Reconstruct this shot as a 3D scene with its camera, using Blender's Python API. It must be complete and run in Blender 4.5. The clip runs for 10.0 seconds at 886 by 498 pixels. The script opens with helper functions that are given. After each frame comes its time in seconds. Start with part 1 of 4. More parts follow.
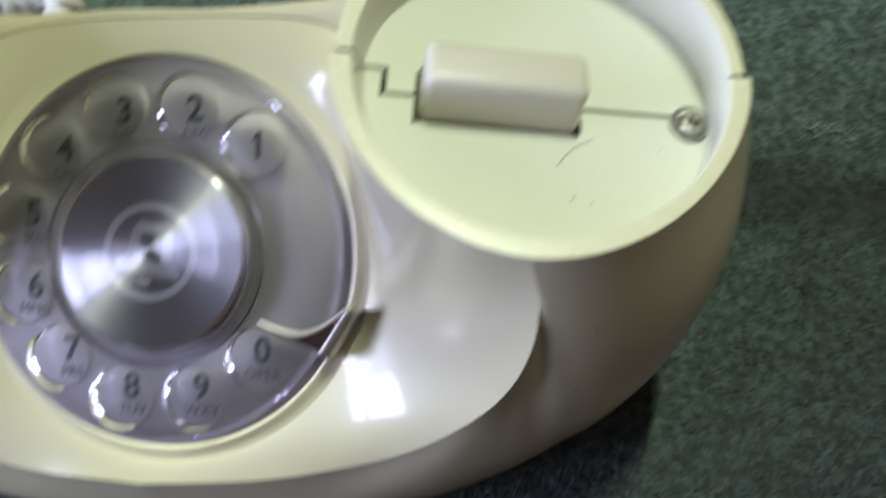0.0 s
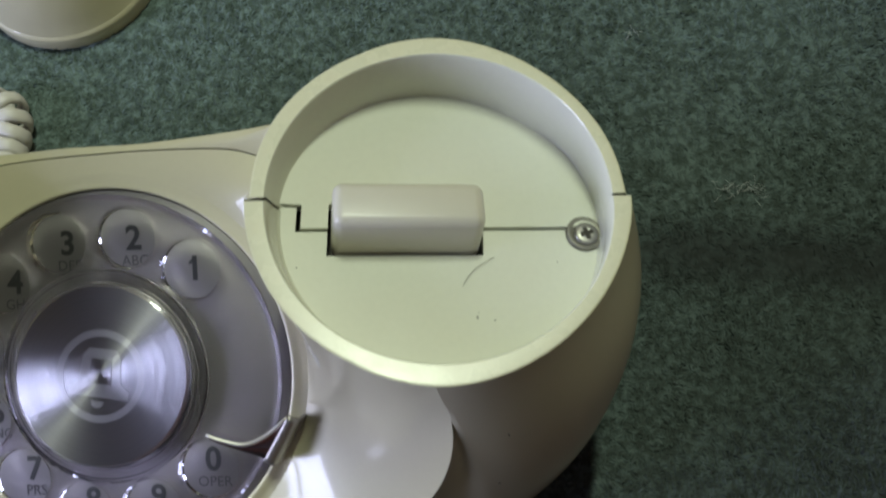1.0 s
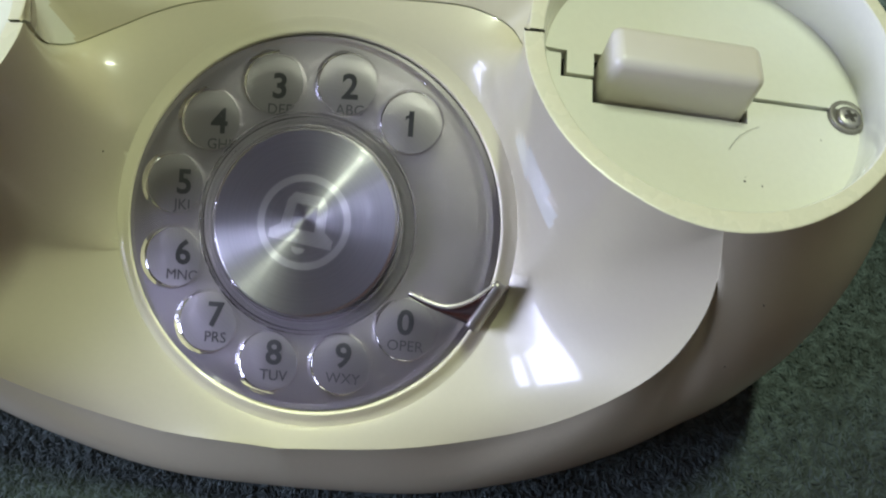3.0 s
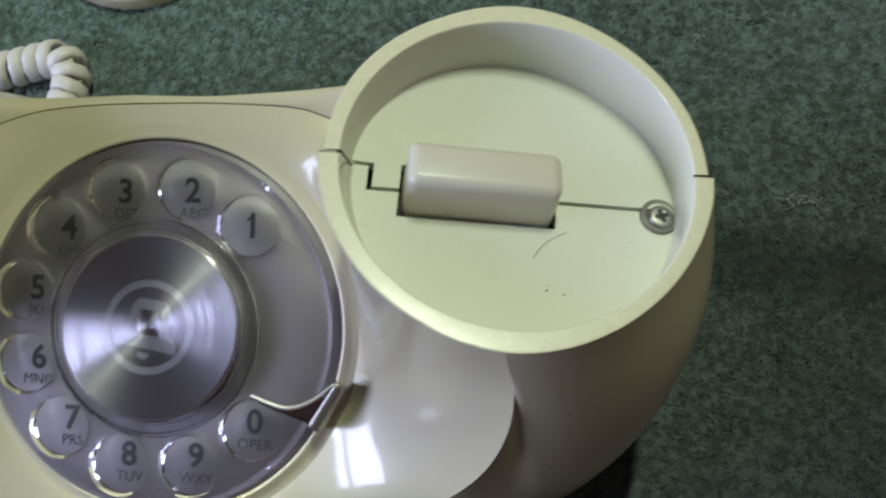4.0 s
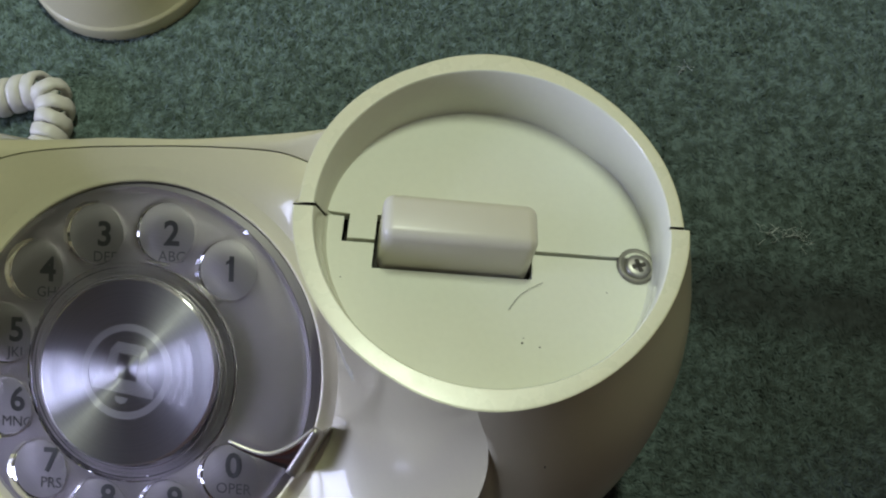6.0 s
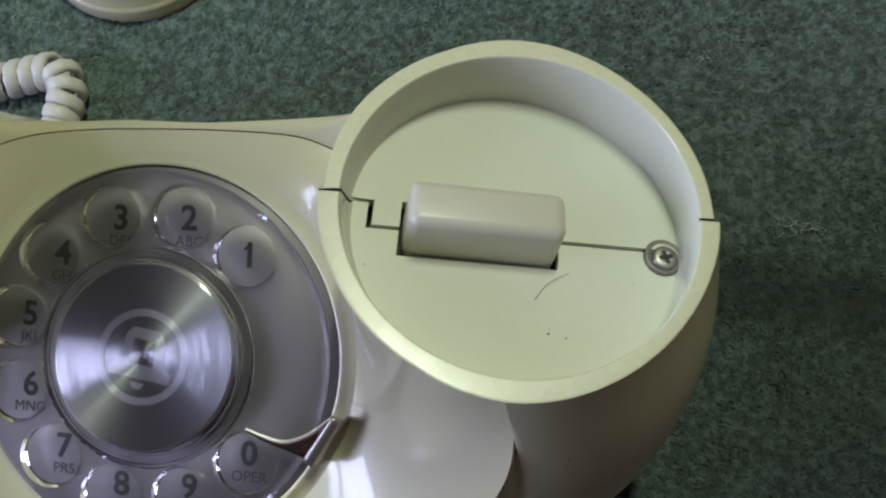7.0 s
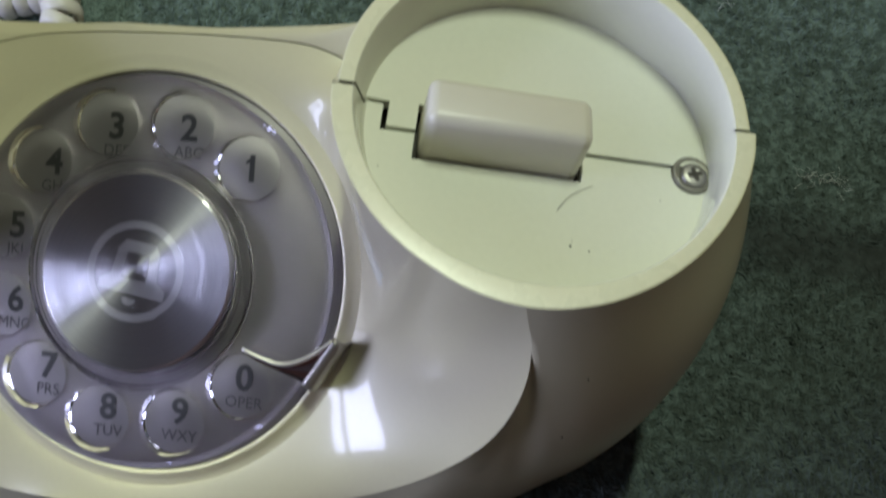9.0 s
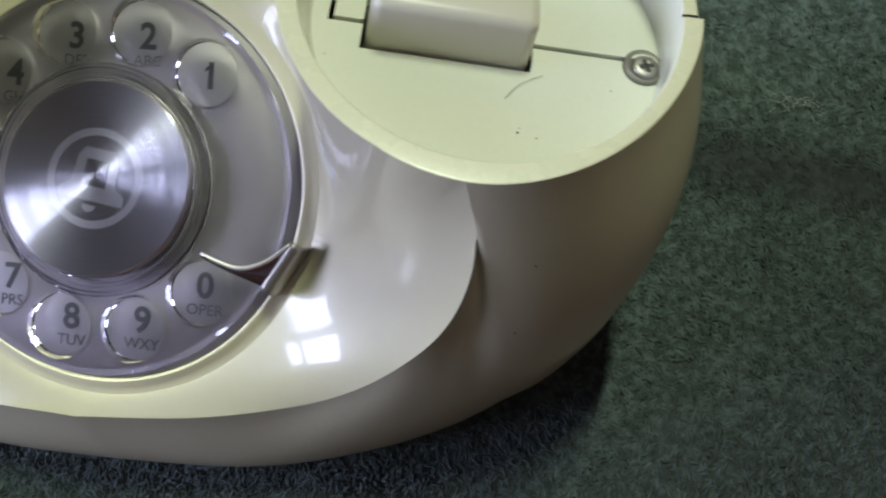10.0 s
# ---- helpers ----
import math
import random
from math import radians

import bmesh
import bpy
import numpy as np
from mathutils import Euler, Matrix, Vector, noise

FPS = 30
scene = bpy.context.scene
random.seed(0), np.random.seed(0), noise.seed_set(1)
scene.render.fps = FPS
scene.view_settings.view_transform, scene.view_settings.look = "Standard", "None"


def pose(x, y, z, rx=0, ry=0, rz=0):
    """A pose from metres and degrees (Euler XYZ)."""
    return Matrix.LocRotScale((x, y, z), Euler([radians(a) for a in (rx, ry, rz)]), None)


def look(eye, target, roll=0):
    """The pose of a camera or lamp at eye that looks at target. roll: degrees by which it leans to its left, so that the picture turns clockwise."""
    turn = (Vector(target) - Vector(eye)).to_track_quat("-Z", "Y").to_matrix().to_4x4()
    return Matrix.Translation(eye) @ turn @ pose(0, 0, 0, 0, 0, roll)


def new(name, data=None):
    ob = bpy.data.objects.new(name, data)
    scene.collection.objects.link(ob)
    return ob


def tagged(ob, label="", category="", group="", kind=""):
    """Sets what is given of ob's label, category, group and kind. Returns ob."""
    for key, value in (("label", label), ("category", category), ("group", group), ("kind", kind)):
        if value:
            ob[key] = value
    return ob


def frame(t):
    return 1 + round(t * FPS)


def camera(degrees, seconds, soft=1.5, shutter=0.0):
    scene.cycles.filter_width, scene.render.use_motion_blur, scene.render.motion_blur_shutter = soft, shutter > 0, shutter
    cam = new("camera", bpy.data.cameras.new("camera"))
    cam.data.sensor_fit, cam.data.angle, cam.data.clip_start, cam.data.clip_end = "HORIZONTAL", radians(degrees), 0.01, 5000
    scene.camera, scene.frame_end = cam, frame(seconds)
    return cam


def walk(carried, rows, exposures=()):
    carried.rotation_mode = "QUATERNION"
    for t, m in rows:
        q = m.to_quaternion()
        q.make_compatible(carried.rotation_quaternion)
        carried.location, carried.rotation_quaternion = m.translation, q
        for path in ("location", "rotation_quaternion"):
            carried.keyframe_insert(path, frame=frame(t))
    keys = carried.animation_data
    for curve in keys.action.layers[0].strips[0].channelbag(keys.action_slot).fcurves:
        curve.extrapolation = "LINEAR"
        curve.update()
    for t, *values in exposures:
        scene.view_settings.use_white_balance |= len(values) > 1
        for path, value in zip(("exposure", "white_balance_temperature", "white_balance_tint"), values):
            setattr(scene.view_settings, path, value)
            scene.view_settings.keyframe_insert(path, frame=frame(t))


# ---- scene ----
cam = camera(50.0, 10.0, soft=2.1, shutter=0.5)
PATH = [
    (0, (0.06696, -0.05034, 0.23096), (0.05128, 0.02150, -0.00798), -9.71),
    (0.5, (0.08454, -0.02239, 0.24479), (0.07081, 0.04325, 0.00395), -15.00),
    (1, (0.08023, -0.03544, 0.24869), (0.06787, 0.03814, 0.01008), -11.40),
    (1.5, (0.08122, -0.05507, 0.24386), (0.06923, 0.02173, 0.00625), -10.58),
    (2, (0.06061, -0.07205, 0.24229), (0.05040, 0.01034, 0.00649), -4.85),
    (2.2, (0.04651, -0.07305, 0.24085), (0.03527, 0.00913, 0.00501), -3.76),
    (3.3, (0.03562, -0.05644, 0.23636), (0.02440, 0.01850, -0.00188), -3.82),
    (3.5, (0.04581, -0.05367, 0.23980), (0.03452, 0.02386, 0.00239), -3.94),
    (4, (0.07029, -0.04306, 0.24275), (0.05424, 0.03538, 0.00592), -8.69),
    (4.5, (0.07918, -0.04077, 0.24251), (0.06184, 0.03889, 0.00619), -10.02),
    (5, (0.07963, -0.03980, 0.24432), (0.06255, 0.04049, 0.00819), -9.88),
    (5.5, (0.08013, -0.03762, 0.24409), (0.06390, 0.04178, 0.00760), -9.26),
    (5.7, (0.07561, -0.03607, 0.24474), (0.05973, 0.04339, 0.00823), -8.61),
    (6.8, (0.07161, -0.03404, 0.24411), (0.05630, 0.04291, 0.00674), -8.25),
    (7, (0.06900, -0.03459, 0.24264), (0.05407, 0.04199, 0.00513), -7.40),
    (7.5, (0.06674, -0.03814, 0.23923), (0.05197, 0.03959, 0.00208), -6.80),
    (8, (0.06821, -0.03578, 0.23993), (0.05225, 0.04070, 0.00246), -7.70),
    (8.5, (0.06790, -0.03848, 0.23559), (0.05350, 0.03736, -0.00220), -6.45),
    (9, (0.06482, -0.04569, 0.22964), (0.05336, 0.02992, -0.00838), -3.12),
    (9.5, (0.06536, -0.06164, 0.22598), (0.05411, 0.01352, -0.01219), -1.31),
    (10, (0.07586, -0.05940, 0.22484), (0.06201, 0.01271, -0.01413), -5.51),
]
EXPOSURES = [(0.0, 0.35), (0.5, 0.0), (1.0, -0.24), (1.5, -0.13), (2.0, 0.09), (2.2, 0.16), (3.3, 0.18), (3.5, 0.09), (4.5, -0.15), (5.5, -0.21), (7.0, -0.31), (7.5, -0.31), (9.0, -0.20), (9.5, -0.09), (10.0, 0.1)]
walk(cam, [(t, look(eye, target, roll)) for t, eye, target, roll in PATH], EXPOSURES)

# ---- world, window light ----
world = bpy.data.worlds.new("sky")
scene.world = world
world.use_nodes = True
wn = world.node_tree.nodes
sky = wn.new("ShaderNodeTexSky")
sky.sky_type, sky.sun_disc = "NISHITA", False
sky.sun_elevation, sky.sun_rotation = radians(40), radians(120)
world.node_tree.links.new(sky.outputs[0], wn["Background"].inputs[0])
wn["Background"].inputs[1].default_value = 0.1


def window_light(name, x, y, z, wide, high, turn, watts, colour):
    lamp = bpy.data.lights.new(name, "AREA")
    lamp.shape, lamp.size, lamp.size_y, lamp.energy, lamp.color = "RECTANGLE", wide, high, watts, colour
    ob = new(name, lamp)
    ob.matrix_world = pose(x, y, z, 90, 0, turn)
    return ob


window_light("daylight", -1.78, -0.42, 0.80, 0.95, 1.00, -90, 79, (0.61, 0.65, 1.0))
TUBE_AT = (0.25, 0.96, 2.325)
TUBE_TURN = math.degrees(math.atan2(TUBE_AT[1], TUBE_AT[0]))
tubes = bpy.data.lights.new("fluorescent_tube", "AREA")
tubes.shape, tubes.size, tubes.size_y, tubes.energy, tubes.color = "RECTANGLE", 0.72, 0.04, 42.5, (0.88, 1.0, 0.77)
new("fluorescent_tube", tubes).matrix_world = pose(*TUBE_AT, 0, 0, TUBE_TURN)


# ---- materials ----
def material(name, colour, rough=0.5, metal=0.0, grain=0.0, grain_scale=300.0, stain=0.0, stain_scale=12.0, bump=0.0,
             bump_scale=600.0, coat=0.0, stain_colour=None):
    m = bpy.data.materials.new(name)
    m.use_nodes = True
    nt = m.node_tree
    b = nt.nodes["Principled BSDF"]
    b.inputs["Roughness"].default_value, b.inputs["Metallic"].default_value = rough, metal
    b.inputs["Coat Weight"].default_value = coat
    b.inputs["Coat Roughness"].default_value = 0.06
    b.inputs["Base Color"].default_value = (*colour, 1)
    co = nt.nodes.new("ShaderNodeTexCoord")
    if grain or stain:
        fine, broad = nt.nodes.new("ShaderNodeTexNoise"), nt.nodes.new("ShaderNodeTexNoise")
        fine.inputs["Scale"].default_value, broad.inputs["Scale"].default_value = grain_scale, stain_scale
        fine.inputs["Detail"].default_value, broad.inputs["Detail"].default_value = 4, 5
        for n in (fine, broad):
            nt.links.new(co.outputs["Object"], n.inputs["Vector"])
        a, c = nt.nodes.new("ShaderNodeMixRGB"), nt.nodes.new("ShaderNodeMixRGB")
        a.inputs[1].default_value = (*[v * (1 - grain) for v in colour], 1)
        a.inputs[2].default_value = (*[min(1, v * (1 + grain)) for v in colour], 1)
        nt.links.new(fine.outputs["Fac"], a.inputs[0])
        ramp = nt.nodes.new("ShaderNodeMapRange")
        ramp.inputs["From Min"].default_value, ramp.inputs["From Max"].default_value = 0.42, 0.72
        ramp.inputs["To Max"].default_value = stain
        nt.links.new(broad.outputs["Fac"], ramp.inputs["Value"])
        nt.links.new(ramp.outputs[0], c.inputs[0])
        nt.links.new(a.outputs[0], c.inputs[1])
        c.inputs[2].default_value = (*(stain_colour or [v * 0.6 for v in colour]), 1)
        nt.links.new(c.outputs[0], b.inputs["Base Color"])
        rr = nt.nodes.new("ShaderNodeMapRange")
        rr.inputs["To Min"].default_value, rr.inputs["To Max"].default_value = rough * 0.8, min(1, rough * 1.3)
        nt.links.new(broad.outputs["Fac"], rr.inputs["Value"])
        nt.links.new(rr.outputs[0], b.inputs["Roughness"])
    if bump:
        n = nt.nodes.new("ShaderNodeTexNoise")
        n.inputs["Scale"].default_value, n.inputs["Detail"].default_value = bump_scale, 3
        nt.links.new(co.outputs["Object"], n.inputs["Vector"])
        k = nt.nodes.new("ShaderNodeBump")
        k.inputs["Strength"].default_value, k.inputs["Distance"].default_value = bump, 0.0004
        nt.links.new(n.outputs["Fac"], k.inputs["Height"])
        nt.links.new(k.outputs[0], b.inputs["Normal"])
        nt.links.new(k.outputs[0], b.inputs["Coat Normal"])
    return m


PLASTIC = material("yellowed_cream_plastic", (0.53, 0.50, 0.335), 0.36, coat=0.55, grain=0.03, grain_scale=900, stain=0.25, stain_scale=25,
                   bump=0.09, bump_scale=120, stain_colour=(0.53, 0.48, 0.31))
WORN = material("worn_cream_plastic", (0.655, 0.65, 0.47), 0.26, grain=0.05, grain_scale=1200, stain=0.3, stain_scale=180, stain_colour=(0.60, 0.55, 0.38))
MATT = material("matt_cream_plastic", (0.66, 0.67, 0.57), 0.42, grain=0.04, grain_scale=900, stain=0.2, stain_scale=40,
                bump=0.04, bump_scale=700, stain_colour=(0.60, 0.58, 0.44))
PALE = material("pale_cream_plastic", (0.655, 0.665, 0.545), 0.12, grain=0.03, grain_scale=900, stain=0.15, stain_scale=30,
                bump=0.03, bump_scale=500, stain_colour=(0.60, 0.58, 0.43))
BUTTON = material("white_plastic", (0.60, 0.575, 0.49), 0.34, grain=0.02, stain=0.1, stain_scale=60)
CORD = material("white_vinyl", (0.62, 0.60, 0.56), 0.42, grain=0.04, stain=0.2, stain_scale=120, stain_colour=(0.5, 0.47, 0.42))
# near-black that stands in for the shade inside gaps, slots and the well
HOLLOW = material("dark_cavity", (0.05, 0.045, 0.035), 0.8)
INK = material("black_ink", (0.012, 0.012, 0.012), 0.55)
FADED = material("faded_ink", (0.028, 0.026, 0.028), 0.55)
SCREW = material("nickel_screw", (0.36, 0.35, 0.32), 0.45, 1.0, grain=0.15, grain_scale=2500, stain=0.3, stain_scale=500)
# dark grey that stands in for the shade in the screw's pocket
SEAT = material("shaded_seat", (0.22, 0.21, 0.18), 0.5, 0.6, grain=0.2, grain_scale=2000, stain=0.4, stain_scale=400)
# one metal in three tones, painting the leaf's dark reflection and the edge's glint
CHROME = material("chrome_dark_reflection", (0.30, 0.22, 0.22), 0.26, 1.0)
BRIGHT = material("nickel_edge_glint", (0.74, 0.71, 0.66), 0.38, 0.75, grain=0.06, grain_scale=3000)
DULL = material("dull_nickel", (0.36, 0.34, 0.31), 0.34, 0.85, grain=0.1, grain_scale=3000)
HAIR = material("dark_hair", (0.03, 0.025, 0.02), 0.5)
LINT = material("white_lint", (0.46, 0.50, 0.48), 0.9)
WALL = material("wall_paint", (0.16, 0.15, 0.135), 0.8, grain=0.03, stain=0.06, stain_scale=2)
CEILING = material("ceiling_paint", (0.30, 0.30, 0.29), 0.9, grain=0.02, stain=0.04, stain_scale=2)
# made-up brown for the unseen walls, added to give warm bounce light
BOUNCE_BROWN = material("brown_bounce_paint", (0.40, 0.225, 0.165), 0.55, grain=0.25, grain_scale=30, stain=0.3, stain_scale=3)
FRAME = material("window_paint", (0.78, 0.78, 0.76), 0.45, grain=0.02, stain=0.06, stain_scale=6)


def brushed(name, colour, rough, aniso, turn, worn, groove_depth=0.0, dull_rough=0.6, dull_aniso=0.0):
    m = material(name, colour, rough, 1.0)
    nt = m.node_tree
    b = nt.nodes["Principled BSDF"]
    b.inputs["Anisotropic"].default_value, b.inputs["Anisotropic Rotation"].default_value = aniso, turn
    tan = nt.nodes.new("ShaderNodeTangent")
    tan.direction_type, tan.axis = "RADIAL", "Z"
    nt.links.new(tan.outputs[0], b.inputs["Tangent"])
    # turning marks: rings about the axis
    co, sep = nt.nodes.new("ShaderNodeTexCoord"), nt.nodes.new("ShaderNodeVectorMath")
    flat, ring = nt.nodes.new("ShaderNodeVectorMath"), nt.nodes.new("ShaderNodeTexNoise")
    flat.operation, sep.operation = "MULTIPLY", "LENGTH"
    flat.inputs[1].default_value = (1, 1, 0)
    nt.links.new(co.outputs["Object"], flat.inputs[0])
    nt.links.new(flat.outputs[0], sep.inputs[0])
    ring.noise_dimensions = "1D"
    ring.inputs["Scale"].default_value, ring.inputs["Detail"].default_value = 3500, 4
    nt.links.new(sep.outputs["Value"], ring.inputs["W"])
    mix = nt.nodes.new("ShaderNodeMixRGB")
    mix.inputs[1].default_value = (*[v * 0.86 for v in colour], 1)
    mix.inputs[2].default_value = (*[min(1, v * 1.1) for v in colour], 1)
    nt.links.new(ring.outputs["Fac"], mix.inputs[0])
    nt.links.new(mix.outputs[0], b.inputs["Base Color"])
    groove = nt.nodes.new("ShaderNodeBump")
    groove.inputs["Strength"].default_value, groove.inputs["Distance"].default_value = 1.0, groove_depth
    fine = nt.nodes.new("ShaderNodeTexNoise")
    fine.noise_dimensions = "1D"
    fine.inputs["Scale"].default_value, fine.inputs["Detail"].default_value = 7000, 2
    nt.links.new(sep.outputs["Value"], fine.inputs["W"])
    nt.links.new(fine.outputs["Fac"], groove.inputs["Height"])
    if groove_depth:
        nt.links.new(groove.outputs[0], b.inputs["Normal"])
    # worn, duller part of the finish
    dull = nt.nodes.new("ShaderNodeBsdfPrincipled")
    dull.inputs["Metallic"].default_value, dull.inputs["Roughness"].default_value = 1.0, dull_rough
    dull.inputs["Anisotropic"].default_value, dull.inputs["Anisotropic Rotation"].default_value = dull_aniso, turn
    nt.links.new(tan.outputs[0], dull.inputs["Tangent"])
    nt.links.new(mix.outputs[0], dull.inputs["Base Color"])
    both = nt.nodes.new("ShaderNodeMixShader")
    both.inputs[0].default_value = worn
    nt.links.new(b.outputs[0], both.inputs[1])
    nt.links.new(dull.outputs[0], both.inputs[2])
    nt.links.new(both.outputs[0], nt.nodes["Material Output"].inputs["Surface"])
    return m


DISC = brushed("turned_aluminium", (0.56, 0.55, 0.565), 0.15, 1.0, 0.25, 0.28, 0.00003, 0.54, 0.85)
PLATE = brushed("satin_silver", (0.20, 0.187, 0.185), 0.42, 0.35, 0.25, 0.8)
ETCH = brushed("etched_aluminium", (0.49, 0.48, 0.49), 0.26, 1.0, 0.25, 0.5, 0.00003, 0.6, 0.6)


def clear(name, colour):
    m = bpy.data.materials.new(name)
    m.use_nodes = True
    b = m.node_tree.nodes["Principled BSDF"]
    b.inputs["Base Color"].default_value = (*colour, 1)
    b.inputs["Transmission Weight"].default_value, b.inputs["IOR"].default_value = 1.0, 1.49
    b.inputs["Roughness"].default_value = 0.03
    return m


ACRYLIC = clear("clear_acrylic", (0.93, 0.91, 0.95))


def carpet_material(name, dark, light):
    m = bpy.data.materials.new(name)
    m.use_nodes = True
    nt = m.node_tree
    b = nt.nodes["Principled BSDF"]
    b.inputs["Roughness"].default_value = 0.85
    geo, co = nt.nodes.new("ShaderNodeNewGeometry"), nt.nodes.new("ShaderNodeTexCoord")
    patch = nt.nodes.new("ShaderNodeTexNoise")
    patch.inputs["Scale"].default_value, patch.inputs["Detail"].default_value = 430, 2
    nt.links.new(co.outputs["Object"], patch.inputs["Vector"])
    add = nt.nodes.new("ShaderNodeMath")
    add.operation = "MULTIPLY_ADD"
    add.inputs[1].default_value = 0.3
    nt.links.new(geo.outputs["Random Per Island"], add.inputs[0])
    half = nt.nodes.new("ShaderNodeMath")
    half.operation = "MULTIPLY_ADD"
    half.inputs[1].default_value, half.inputs[2].default_value = 2.6, -0.98
    nt.links.new(patch.outputs["Fac"], half.inputs[0])
    nt.links.new(half.outputs[0], add.inputs[2])
    ramp = nt.nodes.new("ShaderNodeValToRGB")
    e = ramp.color_ramp.elements
    e[0].position, e[1].position = 0.1, 0.9
    e[0].color, e[1].color = (*dark, 1), (*light, 1)
    mid = e.new(0.5)
    mid.color = (*[(a + c) * 0.45 for a, c in zip(dark, light)], 1)
    nt.links.new(add.outputs[0], ramp.inputs[0])
    # a broad swath, with an uneven edge, painted lighter in place of brighter light
    broad, lit_swath = nt.nodes.new("ShaderNodeTexNoise"), nt.nodes.new("ShaderNodeMixRGB")
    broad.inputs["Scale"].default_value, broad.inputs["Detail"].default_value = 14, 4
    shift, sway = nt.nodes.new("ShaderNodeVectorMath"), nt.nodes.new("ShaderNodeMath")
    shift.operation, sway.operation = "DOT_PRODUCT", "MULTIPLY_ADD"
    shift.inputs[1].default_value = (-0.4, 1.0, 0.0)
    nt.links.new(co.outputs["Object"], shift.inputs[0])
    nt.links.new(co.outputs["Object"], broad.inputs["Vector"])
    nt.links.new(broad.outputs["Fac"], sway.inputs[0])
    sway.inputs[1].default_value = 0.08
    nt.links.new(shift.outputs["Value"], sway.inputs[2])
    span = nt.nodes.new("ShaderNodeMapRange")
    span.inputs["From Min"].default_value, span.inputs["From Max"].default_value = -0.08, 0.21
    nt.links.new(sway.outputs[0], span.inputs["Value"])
    nt.links.new(span.outputs[0], lit_swath.inputs[0])
    nt.links.new(ramp.outputs[0], lit_swath.inputs[1])
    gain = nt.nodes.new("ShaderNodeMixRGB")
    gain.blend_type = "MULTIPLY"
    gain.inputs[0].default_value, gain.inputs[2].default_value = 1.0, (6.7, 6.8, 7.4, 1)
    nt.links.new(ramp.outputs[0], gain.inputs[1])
    nt.links.new(gain.outputs[0], lit_swath.inputs[2])
    # the furrow's shade, painted as a dark band into the colour (node dirt)
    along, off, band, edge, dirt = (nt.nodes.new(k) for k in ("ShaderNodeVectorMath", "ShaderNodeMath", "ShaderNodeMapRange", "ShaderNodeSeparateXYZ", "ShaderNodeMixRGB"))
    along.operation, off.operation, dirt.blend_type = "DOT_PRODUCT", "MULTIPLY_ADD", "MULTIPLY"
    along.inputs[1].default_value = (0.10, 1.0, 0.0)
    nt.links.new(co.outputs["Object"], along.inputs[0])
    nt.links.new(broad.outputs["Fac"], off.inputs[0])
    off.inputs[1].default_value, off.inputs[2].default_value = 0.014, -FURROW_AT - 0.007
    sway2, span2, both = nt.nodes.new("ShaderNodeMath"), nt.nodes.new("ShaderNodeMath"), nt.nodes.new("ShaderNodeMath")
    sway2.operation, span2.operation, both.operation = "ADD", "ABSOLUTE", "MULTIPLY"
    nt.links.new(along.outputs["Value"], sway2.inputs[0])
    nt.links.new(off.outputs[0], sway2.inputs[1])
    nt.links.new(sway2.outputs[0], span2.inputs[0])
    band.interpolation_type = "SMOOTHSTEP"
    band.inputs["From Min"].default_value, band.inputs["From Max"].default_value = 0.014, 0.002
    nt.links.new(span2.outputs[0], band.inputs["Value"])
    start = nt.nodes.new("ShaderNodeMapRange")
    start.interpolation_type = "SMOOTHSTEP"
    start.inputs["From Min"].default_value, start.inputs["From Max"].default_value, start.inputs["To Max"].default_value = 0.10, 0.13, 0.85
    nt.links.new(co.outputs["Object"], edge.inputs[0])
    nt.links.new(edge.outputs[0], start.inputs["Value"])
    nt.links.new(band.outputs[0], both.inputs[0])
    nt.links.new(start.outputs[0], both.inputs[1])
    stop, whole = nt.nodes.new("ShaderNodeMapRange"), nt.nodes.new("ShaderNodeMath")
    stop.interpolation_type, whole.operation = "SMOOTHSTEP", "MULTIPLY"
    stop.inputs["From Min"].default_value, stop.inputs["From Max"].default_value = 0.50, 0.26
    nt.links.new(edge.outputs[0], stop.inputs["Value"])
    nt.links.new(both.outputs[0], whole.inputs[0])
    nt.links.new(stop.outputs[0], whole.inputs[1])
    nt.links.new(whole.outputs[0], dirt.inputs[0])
    nt.links.new(lit_swath.outputs[0], dirt.inputs[1])
    # tint of the painted shade
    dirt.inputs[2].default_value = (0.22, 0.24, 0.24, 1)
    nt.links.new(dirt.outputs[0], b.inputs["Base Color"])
    return m


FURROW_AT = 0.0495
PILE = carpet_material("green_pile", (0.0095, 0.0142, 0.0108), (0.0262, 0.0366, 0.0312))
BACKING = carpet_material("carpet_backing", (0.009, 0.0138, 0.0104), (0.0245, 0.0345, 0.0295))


# ---- mesh helpers ----
def mesh_of(name, verts, faces, mats, smooth=True):
    me = bpy.data.meshes.new(name)
    me.from_pydata([tuple(v) for v in verts], [], faces)
    for m in mats if isinstance(mats, (list, tuple)) else [mats]:
        me.materials.append(m)
    if smooth:
        me.polygons.foreach_set("use_smooth", [True] * len(me.polygons))
    me.update()
    return me


def part(name, bm, mat, parent, label="", smooth=True, at=None):
    """One bmesh as a mesh object under a thing or a part; at: its pose in the parent."""
    me = bpy.data.meshes.new(name)
    bm.normal_update()
    bm.to_mesh(me)
    bm.free()
    me.materials.append(mat)
    if smooth:
        me.polygons.foreach_set("use_smooth", [True] * len(me.polygons))
    ob = new(name, me)
    ob.parent = parent
    if at is not None:
        ob.matrix_basis = at
    return tagged(ob, label)


def thing(name, label, category, at=None, **more):
    ob = new(name)
    ob.empty_display_size = 0.02
    if at is not None:
        ob.matrix_basis = at
    return tagged(ob, label, category, **more)


